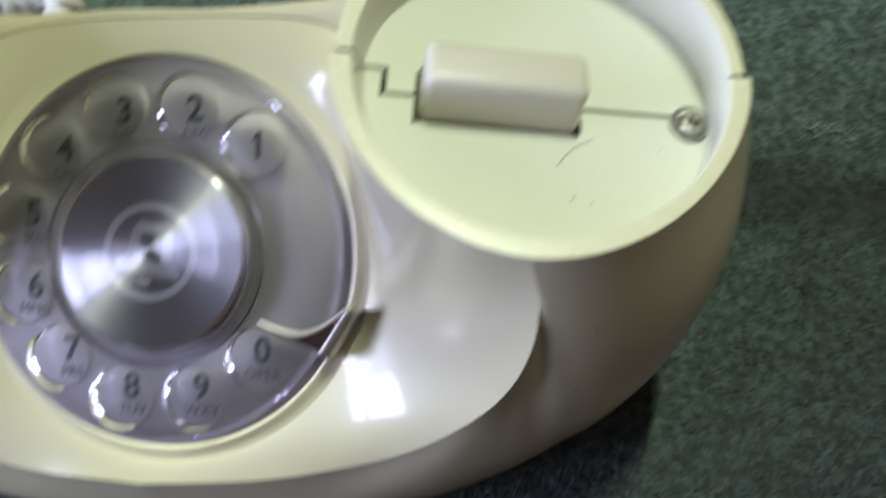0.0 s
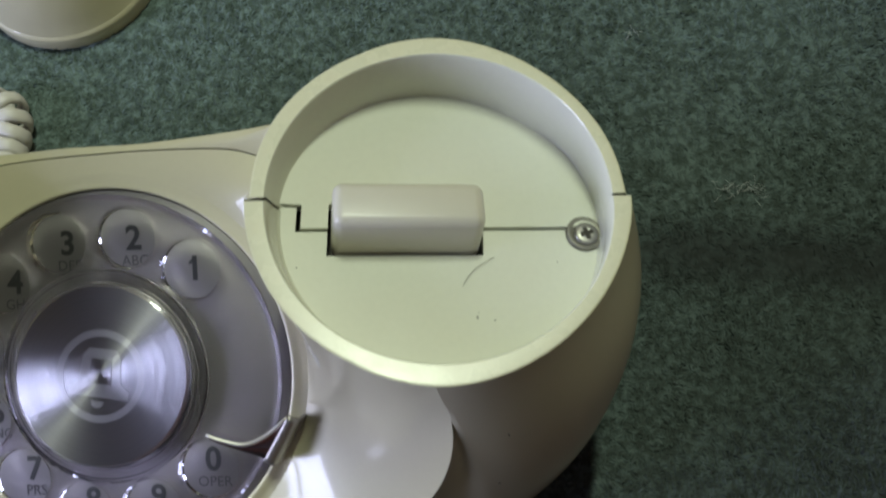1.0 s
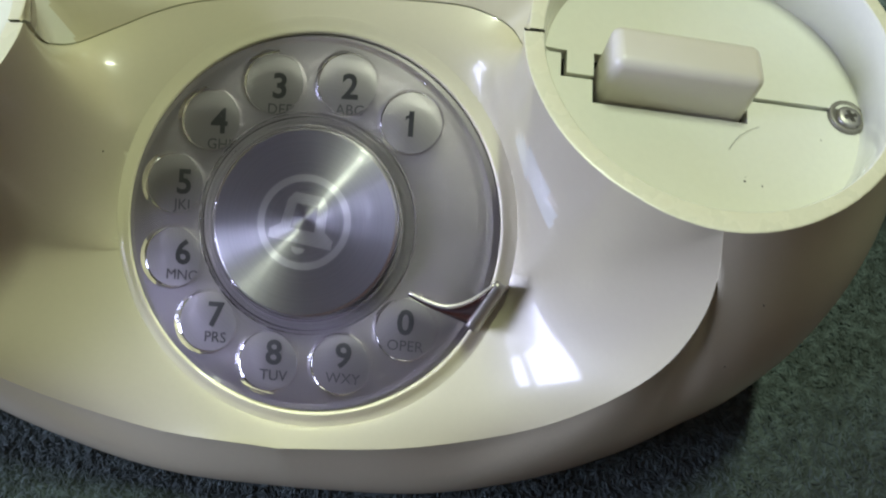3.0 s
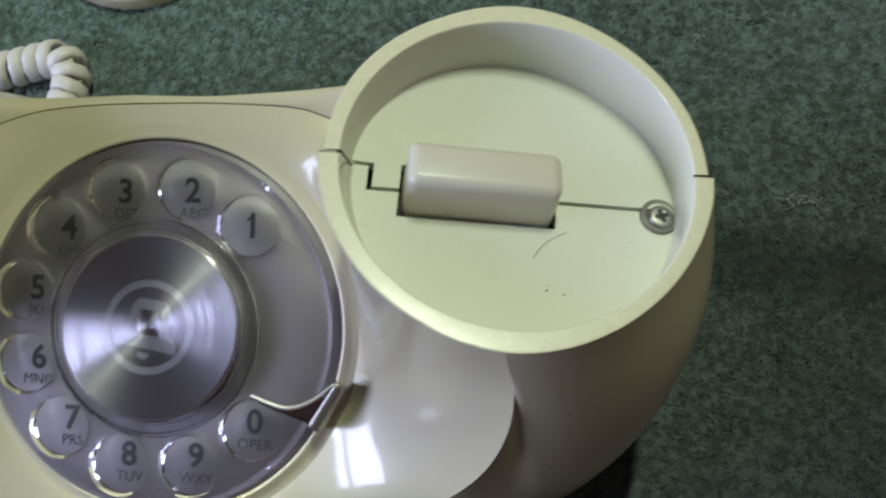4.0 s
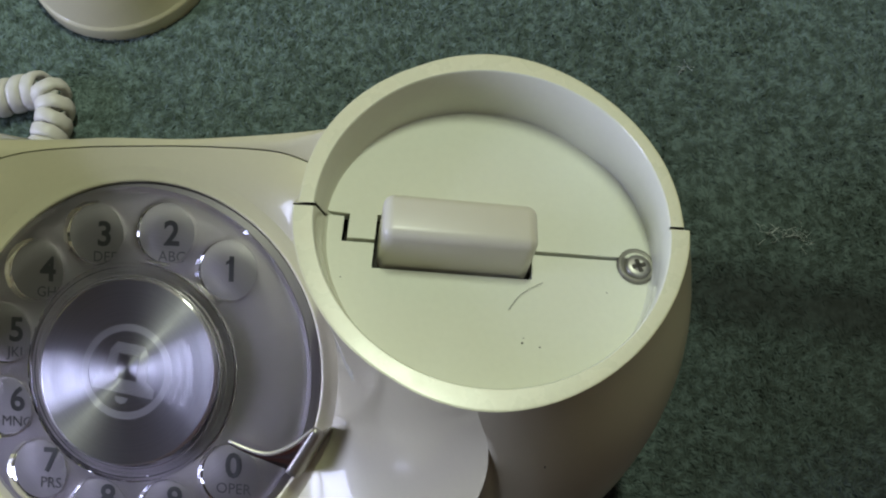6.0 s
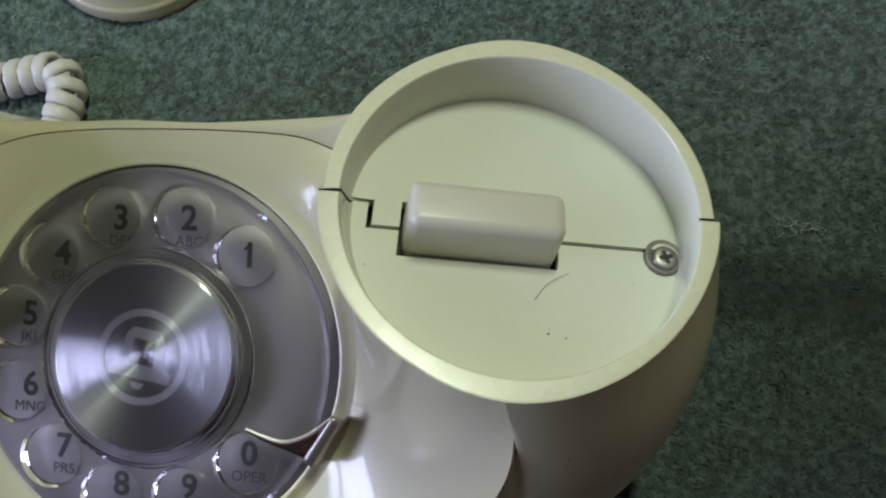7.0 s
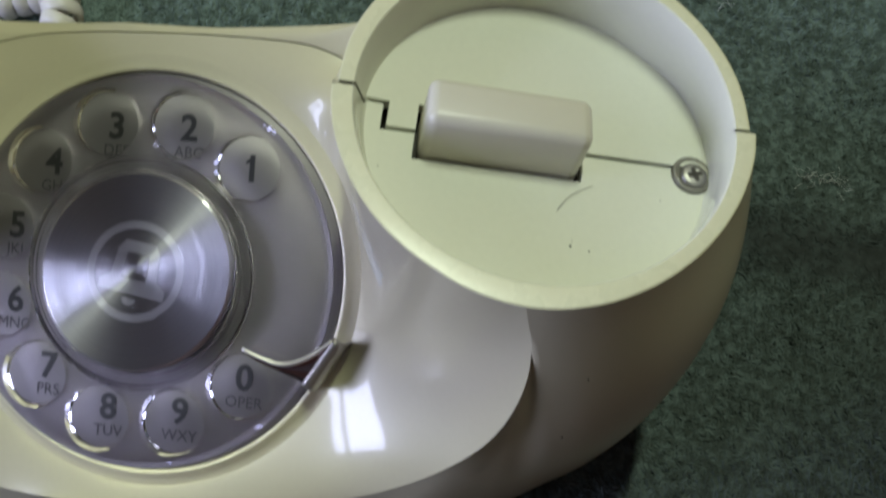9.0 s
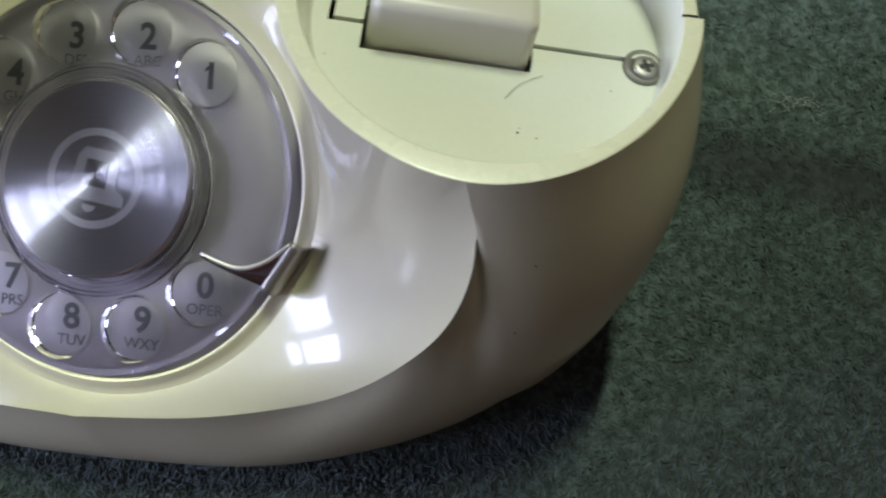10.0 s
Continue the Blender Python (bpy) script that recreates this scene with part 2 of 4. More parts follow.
def grid(bm, rows, closed=False):
    """Quads through rows of points, all rows of one length."""
    vs = [[bm.verts.new(p) for p in row] for row in rows]
    n = len(vs[0])
    for a, b in zip(vs[:-1], vs[1:]):
        for i in range(n if closed else n - 1):
            j = (i + 1) % n
            bm.faces.new((a[i], a[j], b[j], b[i]))
    return vs


def lathe(bm, profile, steps=96, close=True):
    """A turned body about z from (radius, height) pairs; closed profile loop if close."""
    rows = [[Vector((r * math.cos(2 * math.pi * k / steps), r * math.sin(2 * math.pi * k / steps), h)) for k in range(steps)] for r, h in profile]
    if close:
        rows.append(rows[0])
    grid(bm, rows, True)
    bmesh.ops.remove_doubles(bm, verts=bm.verts, dist=1e-7)
    bmesh.ops.recalc_face_normals(bm, faces=bm.faces)


def spline(points, count):
    """Catmull-Rom through the points, evenly spread along its length."""
    P = [Vector(p) for p in points]
    P = [P[0] * 2 - P[1]] + P + [P[-1] * 2 - P[-2]]
    fine = []
    for i in range(1, len(P) - 2):
        a, b, c, d = P[i - 1:i + 3]
        for k in range(24):
            t = k / 24
            fine.append(0.5 * ((2 * b) + (c - a) * t + (2 * a - 5 * b + 4 * c - d) * t * t + (3 * b - a - 3 * c + d) * t ** 3))
    fine.append(P[-2].copy())
    run = [0.0]
    for p, q in zip(fine[:-1], fine[1:]):
        run.append(run[-1] + (q - p).length)
    out = []
    for k in range(count):
        s = run[-1] * k / (count - 1)
        i = min(max(int(np.searchsorted(run, s)), 1), len(fine) - 1)
        f = (s - run[i - 1]) / max(run[i] - run[i - 1], 1e-9)
        out.append(fine[i - 1].lerp(fine[i], f))
    return out


def axes(origin, normal):
    """A frame with z along normal and x as near as can be to the world's x."""
    n = Vector(normal).normalized()
    u = (Vector((1, 0, 0)) - n * n.x).normalized()
    v = n.cross(u)
    return Matrix(((u.x, v.x, n.x, origin[0]), (u.y, v.y, n.y, origin[1]), (u.z, v.z, n.z, origin[2]), (0, 0, 0, 1)))


def rounded_box(bm, size, bevel, segments=3, m=None):
    made = bmesh.ops.create_cube(bm, size=1.0)["verts"]
    bmesh.ops.scale(bm, vec=size, verts=made)
    if m is not None:
        bmesh.ops.transform(bm, matrix=m, verts=made)
    edges = list({e for v in made for e in v.link_edges})
    if bevel:
        bmesh.ops.bevel(bm, geom=edges, offset=bevel, segments=segments, affect="EDGES", profile=0.5)


def prism(bm, outline, low, high):
    """A flat polygon given thickness."""
    n = len(outline)
    rings = [[bm.verts.new((x, y, h)) for x, y in outline] for h in (high, low)]
    for ring in rings:
        bmesh.ops.triangle_fill(bm, edges=[bm.edges.new((ring[i], ring[(i + 1) % n])) for i in range(n)], use_beauty=True)
    top, bot = rings
    for i in range(n):
        bm.faces.new((top[i], bot[i], bot[(i + 1) % n], top[(i + 1) % n]))
    bmesh.ops.recalc_face_normals(bm, faces=bm.faces)


def tube(path, radius, sides, mat, name, closed_ends=True):
    verts, faces = [], []
    n = len(path)
    up = Vector((0, 0, 1))
    for i, p in enumerate(path):
        t = (path[min(i + 1, n - 1)] - path[max(i - 1, 0)]).normalized()
        a = t.cross(up)
        a = a.normalized() if a.length > 1e-4 else Vector((1, 0, 0))
        b = t.cross(a)
        r = radius(i / (n - 1)) if callable(radius) else radius
        for k in range(sides):
            w = 2 * math.pi * k / sides
            verts.append(p + (a * math.cos(w) + b * math.sin(w)) * r)
    for i in range(n - 1):
        for k in range(sides):
            q = (k + 1) % sides
            faces.append((i * sides + k, i * sides + q, (i + 1) * sides + q, (i + 1) * sides + k))
    if closed_ends:
        faces += [tuple(range(sides))[::-1], tuple(range((n - 1) * sides, n * sides))]
    return mesh_of(name, verts, faces, mat)


# ---- room ----
def slab(name, x0, x1, y0, y1, z0, z1, mat, label=""):
    bm = bmesh.new()
    rounded_box(bm, (x1 - x0, y1 - y0, z1 - z0), 0, m=pose((x0 + x1) / 2, (y0 + y1) / 2, (z0 + z1) / 2))
    me = bpy.data.meshes.new(name)
    bm.to_mesh(me)
    bm.free()
    me.materials.append(mat)
    return tagged(new(name, me), label, kind="structure")


ROOM = (-1.6, 2.2, -2.6, 2.0, 2.4)
CARPET_LOW, PILE_ROOT = 0.0009, -0.0004
X0, X1, Y0, Y1, HIGH = ROOM
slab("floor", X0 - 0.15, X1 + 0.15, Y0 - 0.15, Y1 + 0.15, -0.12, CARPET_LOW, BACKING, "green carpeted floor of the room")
# unseen ceiling and walls, toned to set the bounce light on the telephone
slab("ceiling", X0 - 0.15, X1 + 0.15, Y0 - 0.15, Y1 + 0.15, HIGH, HIGH + 0.12, CEILING, "plain white ceiling")
slab("wall_north", X0, X1, Y1, Y1 + 0.15, CARPET_LOW, HIGH, BOUNCE_BROWN, "plain unseen wall, coloured brown for warm bounce light")
slab("wall_south", X0, X1, Y0 - 0.15, Y0, CARPET_LOW, HIGH, BOUNCE_BROWN, "plain unseen wall, coloured brown for warm bounce light")
slab("wall_east", X1, X1 + 0.15, Y0 - 0.15, Y1 + 0.15, CARPET_LOW, HIGH, BOUNCE_BROWN, "plain unseen wall, coloured brown for warm bounce light")
WY0, WY1, WZ0, WZ1 = -0.89, 0.01, 0.32, 1.30
west = slab("wall_west", X0 - 0.15, X0, Y0 - 0.15, WY0, CARPET_LOW, HIGH, WALL, "painted wall with a window opening")
for a in ((WY1, Y1 + 0.15, CARPET_LOW, HIGH), (WY0, WY1, CARPET_LOW, WZ0), (WY0, WY1, WZ1, HIGH)):
    bm = bmesh.new()
    rounded_box(bm, (0.15, a[1] - a[0], a[3] - a[2]), 0, m=pose(X0 - 0.075, (a[0] + a[1]) / 2, (a[2] + a[3]) / 2))
    part("wall_section", bm, WALL, west, smooth=False)
window = tagged(new("window_1"), "white painted window with two panes", kind="structure")
for name, y, z, wy, wz in (("window_frame", WY0 + 0.03, (WZ0 + WZ1) / 2, 0.06, WZ1 - WZ0), ("window_frame", WY1 - 0.03, (WZ0 + WZ1) / 2, 0.06, WZ1 - WZ0),
                           ("window_frame", (WY0 + WY1) / 2, WZ0 + 0.03, WY1 - WY0 - 0.124, 0.06), ("window_frame", (WY0 + WY1) / 2, WZ1 - 0.03, WY1 - WY0 - 0.124, 0.06),
                           ("mullion", (WY0 + WY1) / 2 + 0.15, (WZ0 + WZ1) / 2, 0.08, WZ1 - WZ0 - 0.124),
                           ("rail", WY0 + 0.309, WZ1 - 0.32, 0.498, 0.07)):
    bm = bmesh.new()
    rounded_box(bm, (0.07, wy, wz), 0.006, 1, m=pose(X0 - 0.06, y, z))
    part(name, bm, FRAME, window, smooth=False)

# ceiling light fitting: a shallow open tray
bm = bmesh.new()
rounded_box(bm, (0.96, 0.30, 0.012), 0.003, 1, m=pose(0, 0, HIGH - 0.007))
for x, y, wx, wy in ((0, 0.143, 0.96, 0.014), (0, -0.143, 0.96, 0.014), (0.473, 0, 0.014, 0.272), (-0.473, 0, 0.014, 0.272)):
    rounded_box(bm, (wx, wy, 0.07), 0.003, 1, m=pose(x, y, HIGH - 0.048))
me = bpy.data.meshes.new("ceiling_lamp")
bm.to_mesh(me)
bm.free()
me.materials.append(FRAME)
ob = tagged(new("ceiling_lamp", me), "white fluorescent ceiling light tray", "lamp", kind="structure")
ob.matrix_world = pose(TUBE_AT[0], TUBE_AT[1], 0, 0, 0, TUBE_TURN)

# ---- telephone: shell curves ----
DIAL = axes((-0.0002, 0.0003, 0.0535), (-0.0825, -0.3391, 0.9370))
RIM = axes((0.07207, 0.02038, 0.09750), (0.1020, 0.1375, 0.9850))
FLOOR = axes((0.0680, 0.0132, 0.0889), (0.178, 0.190, 0.965))
MID = -0.004
DROP = 0.008


def smooth01(x):
    x = min(max(x, 0.0), 1.0)
    return x * x * (3 - 2 * x)


def other_side(p):
    """The place on the far half of the telephone that answers to p; that half sits a little lower."""
    return Vector((2 * MID - p[0], p[1], p[2] - DROP * smooth01((p[0] - MID) / 0.04)))


def rim_radius(a):
    """The cup's outer edge: round towards the dial, drawn to a blunt nose at the end, with a corner where they meet."""
    c, s = math.cos(a), math.sin(a)
    joint = math.exp(-(min(abs(a - A_NOSE), abs(a - A_LEFT)) / 0.3) ** 2)
    wear = (-0.0006 if A_NOSE < a < A_LEFT else 0.0003) * joint
    wear += 0.00011 * min(noise.noise(Vector((c * 14, s * 14, 3.0))) + 0.15, 0.0)
    if c < -0.06:
        return 0.03264 + wear + 0.0006 * max(0.0, abs(s) - 0.9) * 10
    return wear + 1.0 / ((abs(max(c, 0)) / 0.03254) ** 1.86 + (abs(s) / 0.03323) ** 1.86) ** (1 / 1.86)


A_FRONT, A_BACK, A_LEFT, A_NOSE = radians(-92), radians(96), radians(181.1), radians(1.4)
CUP_IN, CUP_LOW = 0.02956, 0.02797


def rim_point(a, r=None, h=0.0):
    r = rim_radius(a) if r is None else r
    return RIM @ Vector((r * math.cos(a), r * math.sin(a), h))


FN = FLOOR.col[2].to_3d()
RN = RIM.col[2].to_3d()


def floor_under(a, r):
    """Where the line down the cup's axis meets its floor."""
    p = RIM @ Vector((r * math.cos(a), r * math.sin(a), 0))
    return p + RN * ((FLOOR.translation - p).dot(FN) / RN.dot(FN))


N1, N2, N3 = 70, 60, 64
FRONT_EDGE = [(MID, -0.0439, 0.0384), (0.0200, -0.0421, 0.0397), (0.0402, -0.0384, 0.0429), (0.0528, -0.0352, 0.0513), (0.0631, -0.0310, 0.0640),
              (0.0692, -0.0265, 0.0738), (0.0724, -0.0208, 0.0840), (0.0726, -0.0153, 0.0936), tuple(rim_point(A_FRONT))]
FRONT_BELLY = [(MID, -0.0498, 0.009), (0.0160, -0.0494, 0.009), (0.0290, -0.0482, 0.010), (0.0420, -0.0456, 0.012), (0.0560, -0.0416, 0.016), (0.0680, -0.0370, 0.023), (0.0750, -0.0336, 0.028), (0.0800, -0.0308, 0.033)]
END_BELLY = [(0.0800, -0.0308, 0.033), (0.0883, -0.0262, 0.038), (0.0968, -0.0188, 0.047), (0.1032, -0.0095, 0.056), (0.1073, 0.0009, 0.063), (0.1090, 0.0120, 0.066), (0.1080, 0.0235, 0.066),
             (0.1045, 0.0360, 0.062), (0.0960, 0.0480, 0.056), (0.0830, 0.0560, 0.050), (0.0669, 0.0590, 0.046)]
BACK_EDGE = [tuple(rim_point(A_BACK)), (0.0565, 0.0507, 0.0839), (0.0414, 0.0469, 0.0750), (0.0132, 0.0452, 0.0707), (MID, 0.0452, 0.0695)]
BACK_BELLY = [(0.0669, 0.0590, 0.046), (0.0557, 0.0590, 0.042), (0.0405, 0.0580, 0.036), (0.0119, 0.0560, 0.030), (MID, 0.0560, 0.030)]
SEAM_R = [tuple(rim_point(A_LEFT)), (0.0404, 0.0265, 0.0862), (0.0400, 0.0332, 0.0736), (0.0374, 0.0383, 0.0710), (0.0323, 0.0410, 0.0713), (0.0253, 0.0425, 0.0714), (0.0101, 0.0432, 0.0706), (MID, 0.0432, 0.0696)]
SEAM_L = [tuple(other_side(rim_point(A_LEFT))), (-0.0536, 0.0261, 0.0770), (-0.0569, 0.0310, 0.0656), (-0.0529, 0.0331, 0.0625), (-0.0442, 0.0367, 0.0637), (-0.0365, 0.0396, 0.0655), (-0.0273, 0.0419, 0.0672), (-0.0152, 0.0430, 0.0685), (MID, 0.0432, 0.0696)]
FOOT_Z = -0.0010


def arc(a, b, n):
    return [a + (b - a) * k / (n - 1) for k in range(n)]


ARC_IN = arc(radians(268), A_LEFT, N2)
ARC_BACK = arc(A_LEFT - 0.0001, A_BACK, N2)
ARC_END_F = arc(A_FRONT, A_NOSE, N2)
ARC_END_B = arc(A_NOSE + 0.0001, A_BACK, N2)
front_edge = spline(FRONT_EDGE, N1)
back_edge = spline(BACK_EDGE, N1)
front_belly, end_belly, back_belly = (spline(run, n) for run, n in ((FRONT_BELLY, N1), (END_BELLY, 2 * N2 - 1), (BACK_BELLY, N1)))
seam_r, seam_l = spline(SEAM_R, N3), spline(SEAM_L, N3)

RECESS = 0.0422
DN = DIAL.col[2].to_3d()


def deck_h(a):
    """The deck lies flush with the collar behind the dial and a little lower in front of it."""
    return -0.0002 + 0.0011 * math.sin(a)


def on_dial(u, v, h=0.0):
    return DIAL @ Vector((u, v, h))


def deck_strip(bm, loop, bend):
    """The upper face from the dial's collar out to a loop: level by the dial, then one wide hollow sweep up to where the loop climbs a cup.
    bend: how far out the sweep begins, as a share of the way."""
    steps = [0, 0.02, 0.06, 0.12, 0.18, 0.25, 0.32, 0.4, 0.48, 0.56, 0.64, 0.72, 0.79, 0.86, 0.92, 0.965, 0.985, 1.0]
    inv = DIAL.inverted()
    rows = [[] for _ in steps]
    for p, k in zip(loop, bend):
        q = inv @ (p - Vector((0, 0, (p - DIAL.translation).dot(DN) / DN.z)))
        a = math.atan2(q.y, q.x)
        p0 = on_dial(RECESS * math.cos(a), RECESS * math.sin(a), deck_h(a))
        out = (on_dial(math.cos(a), math.sin(a)) - on_dial(0, 0)).normalized()
        gap = max(q.xy.length - RECESS, 0.0015)
        p1 = p0 + out * gap * k
        for row, t in zip(rows, steps):
            s = 1 - t
            row.append(p0 * s * s + p1 * 2 * s * t + p * t * t)
    # the sweep runs evenly round from the crease into the cup's side
    for i, t in enumerate(steps[1:-1], 1):
        run = np.array([tuple(p) for p in rows[i]])
        for _ in range(int(420 * math.sin(math.pi * t) ** 1.5)):
            run[1:-1] += 0.25 * (run[:-2] - 2 * run[1:-1] + run[2:])
        rows[i] = [Vector(p) for p in run]
    return [v for row in grid(bm, rows)[1:-1] for v in row]


def tucked(f):
    """The foot under a place on the belly."""
    d = Vector((f.x - min(max(f.x, -0.075), 0.066), f.y - 0.012, 0)).normalized()
    return Vector((f.x, f.y, FOOT_Z)) - d * (0.005 + 0.009 * smooth01((f.z - 0.02) / 0.045))


def wall_strip(bm, edge, belly, first=0.32, last=0.32):
    """The side from an edge out and down to the belly, then tucked in to the foot."""
    rows = [[] for _ in range(20)]
    steps = [0, 0.012, 0.03, 0.08, 0.16, 0.26, 0.37, 0.48, 0.59, 0.7, 0.8, 0.9, 1.0]
    for k, (p, b) in enumerate(zip(edge, belly)):
        swell = first + (last - first) * smooth01(k / (len(edge) - 1))
        high = max(p.z - b.z, 0.004)
        c1 = p + Vector((swell * (b.x - p.x), swell * (b.y - p.y), 0.27 * (b.z - p.z)))
        c2 = b + Vector((0, 0, high * 0.42))
        column = []
        for t in steps:
            s = 1 - t
            column.append(p * s ** 3 + c1 * 3 * s * s * t + c2 * 3 * s * t * t + b * t ** 3)
        f = tucked(b)
        for k in range(1, 8):
            w = math.pi / 2 * k / 7
            column.append(Vector((f.x + (b.x - f.x) * math.cos(w), f.y + (b.y - f.y) * math.cos(w), b.z + (f.z - b.z) * math.sin(w))))
        for row, v in zip(rows, column):
            row.append(v)
    grid(bm, rows)


def cup_low(a):
    """The floor's edge stands further out towards the end with the screw."""
    return CUP_LOW + 0.0014 * smooth01((math.cos(a + 0.12) - 0.45) / 0.4)


def cup_strip(bm, angles, first=None, last=None):
    """Rim, inner side and fillet of the cup over a range of angles; first, last: the ends below the rim, where they differ."""
    rows = []
    for k in range(11):
        row = []
        below = list(angles)
        if k > 5:
            f = smooth01((k - 5) / 4)
            for end, to in ((angles[0], first), (angles[-1], last)):
                if to is not None:
                    shift = (to - end) * (1.0 if abs(to - A_NOSE) < 0.01 else f)
                    below = [b + shift * max(0.0, 1 - abs(a - end) / 0.45) for a, b in zip(angles, below)]
        for a in below:
            ro = rim_radius(a)
            near = cup_low(a)
            low = floor_under(a, near)
            top = rim_point(a, CUP_IN, 0)
            deep = (top - low).dot(RN)
            prof = [(ro, 0), (ro - 0.00016, 0.00008), (ro - 0.00036, 0.00009), (CUP_IN + 0.00042, 0.00009), (CUP_IN + 0.00016, 0.00008), (CUP_IN, -0.0001), (CUP_IN - 0.00012, -0.0004),
                    ((CUP_IN + near) / 2, -deep * 0.5), (near + 0.0004, -deep * 0.86), (near + 0.0001, -deep * 0.97), (near - 0.0006, -deep - 0.0004)]
            r, h = prof[k]
            row.append(rim_point(a, r, h))
        rows.append(row)
    grid(bm, rows)


def seal(bm):
    crease = {tuple(round(c, 5) for c in p) for p in front_edge[:-1] + mirrored(front_edge[:-1])}
    bmesh.ops.remove_doubles(bm, verts=bm.verts, dist=2e-5)
    bmesh.ops.recalc_face_normals(bm, faces=bm.faces)
    # the cup's inner edge is crisp
    inv = RIM.inverted()
    for e in bm.edges:
        ok = True
        for v in e.verts:
            p = v.co if v.co.x > MID else Vector((2 * MID - v.co.x, v.co.y, v.co.z + DROP))
            q = inv @ p
            ok = ok and abs(q.z) < 0.0004 and CUP_IN - 0.0001 < q.xy.length < CUP_IN + 0.0003
        if all(tuple(round(c, 5) for c in v.co) in crease for v in e.verts) or e.is_manifold and e.calc_face_angle() > (0.3 if ok else 0.8):
            e.smooth = False


def mirrored(pts):
    return [other_side(p) for p in pts]


phone = thing("rotary_telephone", "cream plastic rotary desk telephone standing on the green carpet", "telephone")


def lip(bm, pts, deep=0.0016):
    grid(bm, [pts, [p - DN * deep for p in pts]])


def shifted(pts, d):
    return [p + Vector((0, d, 0)) for p in pts]


# front shell: the deck round the dial, the front side and the front half of both cups
bm = bmesh.new()
hollows = []
for side, left in ((lambda p: p, False), (mirrored, True)):
    loop = side(front_edge)
    ring = side([rim_point(a) for a in ARC_IN])
    seam = seam_l if left else seam_r
    ease = 0.12 if left else 0.0
    bend = ([0.50 + (ease - 0.06) * smooth01(k / (N1 - 1)) for k in range(N1)] + [0.44 + ease + 0.20 * smooth01(k / N2) for k in range(1, N2)]
            + [0.64 + ease - (0.12 + ease) * smooth01(k / 30) for k in range(1, N3)])
    hollows += deck_strip(bm, loop + ring[1:] + seam[1:], bend)
    lip(bm, seam)
    belly, ebelly = ([Vector((2 * MID - p.x, p.y, p.z)) for p in run] if left else run for run in (front_belly, end_belly))
    wall_strip(bm, loop, belly, 0.26, 0.36)
    wall_strip(bm, side([rim_point(a) for a in ARC_END_F]), ebelly[:N2], 0.36, 0.32)
    tmp = bmesh.new()
    cup_strip(tmp, arc(radians(181.7), radians(268), N2), first=radians(176.7))
    cup_strip(tmp, ARC_END_F[:-1] + [A_NOSE - 0.008], last=A_NOSE)
    for v in tmp.verts:
        v.co = side([v.co])[0] if left else v.co
    me = bpy.data.meshes.new("t")
    tmp.to_mesh(me)
    tmp.free()
    bm.from_mesh(me)
    bpy.data.meshes.remove(me)
# collar round the dial: falls away outside to the deck, and down to the number plate inside
rec = [[on_dial(r * math.cos(a), r * math.sin(a), h + deck_h(a) * w) for a in arc(0, 2 * math.pi, 161)] for r, h, w in
       ((RECESS, 0.0, 1.0), (0.0413, 0.00005, 0.95), (0.0404, 0.0002, 0.6), (0.0397, 0.0005, 0.3), (0.0393, 0.0006, 0.2), (0.0390, 0.0005, 0.2), (0.0388, 0.0001, 0.2), (0.0387, -0.0020, 0.0), (0.0387, -0.006, 0.0))]
grid(bm, rec)
seal(bm)
hollows = [v for v in hollows if v.is_valid and not v.is_boundary]
for _ in range(90):
    bmesh.ops.smooth_vert(bm, verts=hollows, factor=0.5, use_axis_x=True, use_axis_y=True, use_axis_z=True)
inv = RIM.inverted()
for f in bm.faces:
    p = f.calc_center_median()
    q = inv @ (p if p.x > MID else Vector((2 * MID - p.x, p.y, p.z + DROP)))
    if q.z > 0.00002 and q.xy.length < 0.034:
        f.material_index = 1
    elif q.xy.length < CUP_IN + 0.0001 and -0.03 < q.z < 0.001 and p.x > 0.02:
        f.material_index = 2
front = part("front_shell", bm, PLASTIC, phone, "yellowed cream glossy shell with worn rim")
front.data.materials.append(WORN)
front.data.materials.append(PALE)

# back shell
bm = bmesh.new()
for side, seam, flip in ((lambda p: p, seam_r, False), (mirrored, seam_l, True)):
    upper = side([rim_point(a) for a in ARC_BACK] + back_edge[1:])
    low = shifted(spline(seam[:], len(upper)), 0.00030)
    rows = [[a.lerp(b, t) for a, b in zip(low, upper)] for t in (0, 0.03, 0.25, 0.5, 0.75, 0.92, 1.0)]
    grid(bm, rows)
    lip(bm, low)
    bbelly, ebelly = ([Vector((2 * MID - p.x, p.y, p.z)) for p in run] if flip else run for run in (back_belly, end_belly))
    wall_strip(bm, side(back_edge), bbelly)
    wall_strip(bm, side([rim_point(a) for a in ARC_END_B]), ebelly[N2 - 1:])
    tmp = bmesh.new()
    cup_strip(tmp, [A_NOSE + 0.008] + ARC_END_B[1:], first=A_NOSE)
    cup_strip(tmp, arc(A_BACK, radians(180.5), N2), last=radians(175.7))
    for v in tmp.verts:
        v.co = side([v.co])[0] if flip else v.co
    me = bpy.data.meshes.new("t")
    tmp.to_mesh(me)
    tmp.free()
    bm.from_mesh(me)
    bpy.data.meshes.remove(me)
seal(bm)
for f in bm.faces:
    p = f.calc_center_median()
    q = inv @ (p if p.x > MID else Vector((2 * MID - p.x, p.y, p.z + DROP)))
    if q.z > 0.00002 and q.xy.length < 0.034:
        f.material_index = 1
    elif q.xy.length < CUP_IN + 0.0001 and -0.03 < q.z < 0.001:
        f.material_index = 2
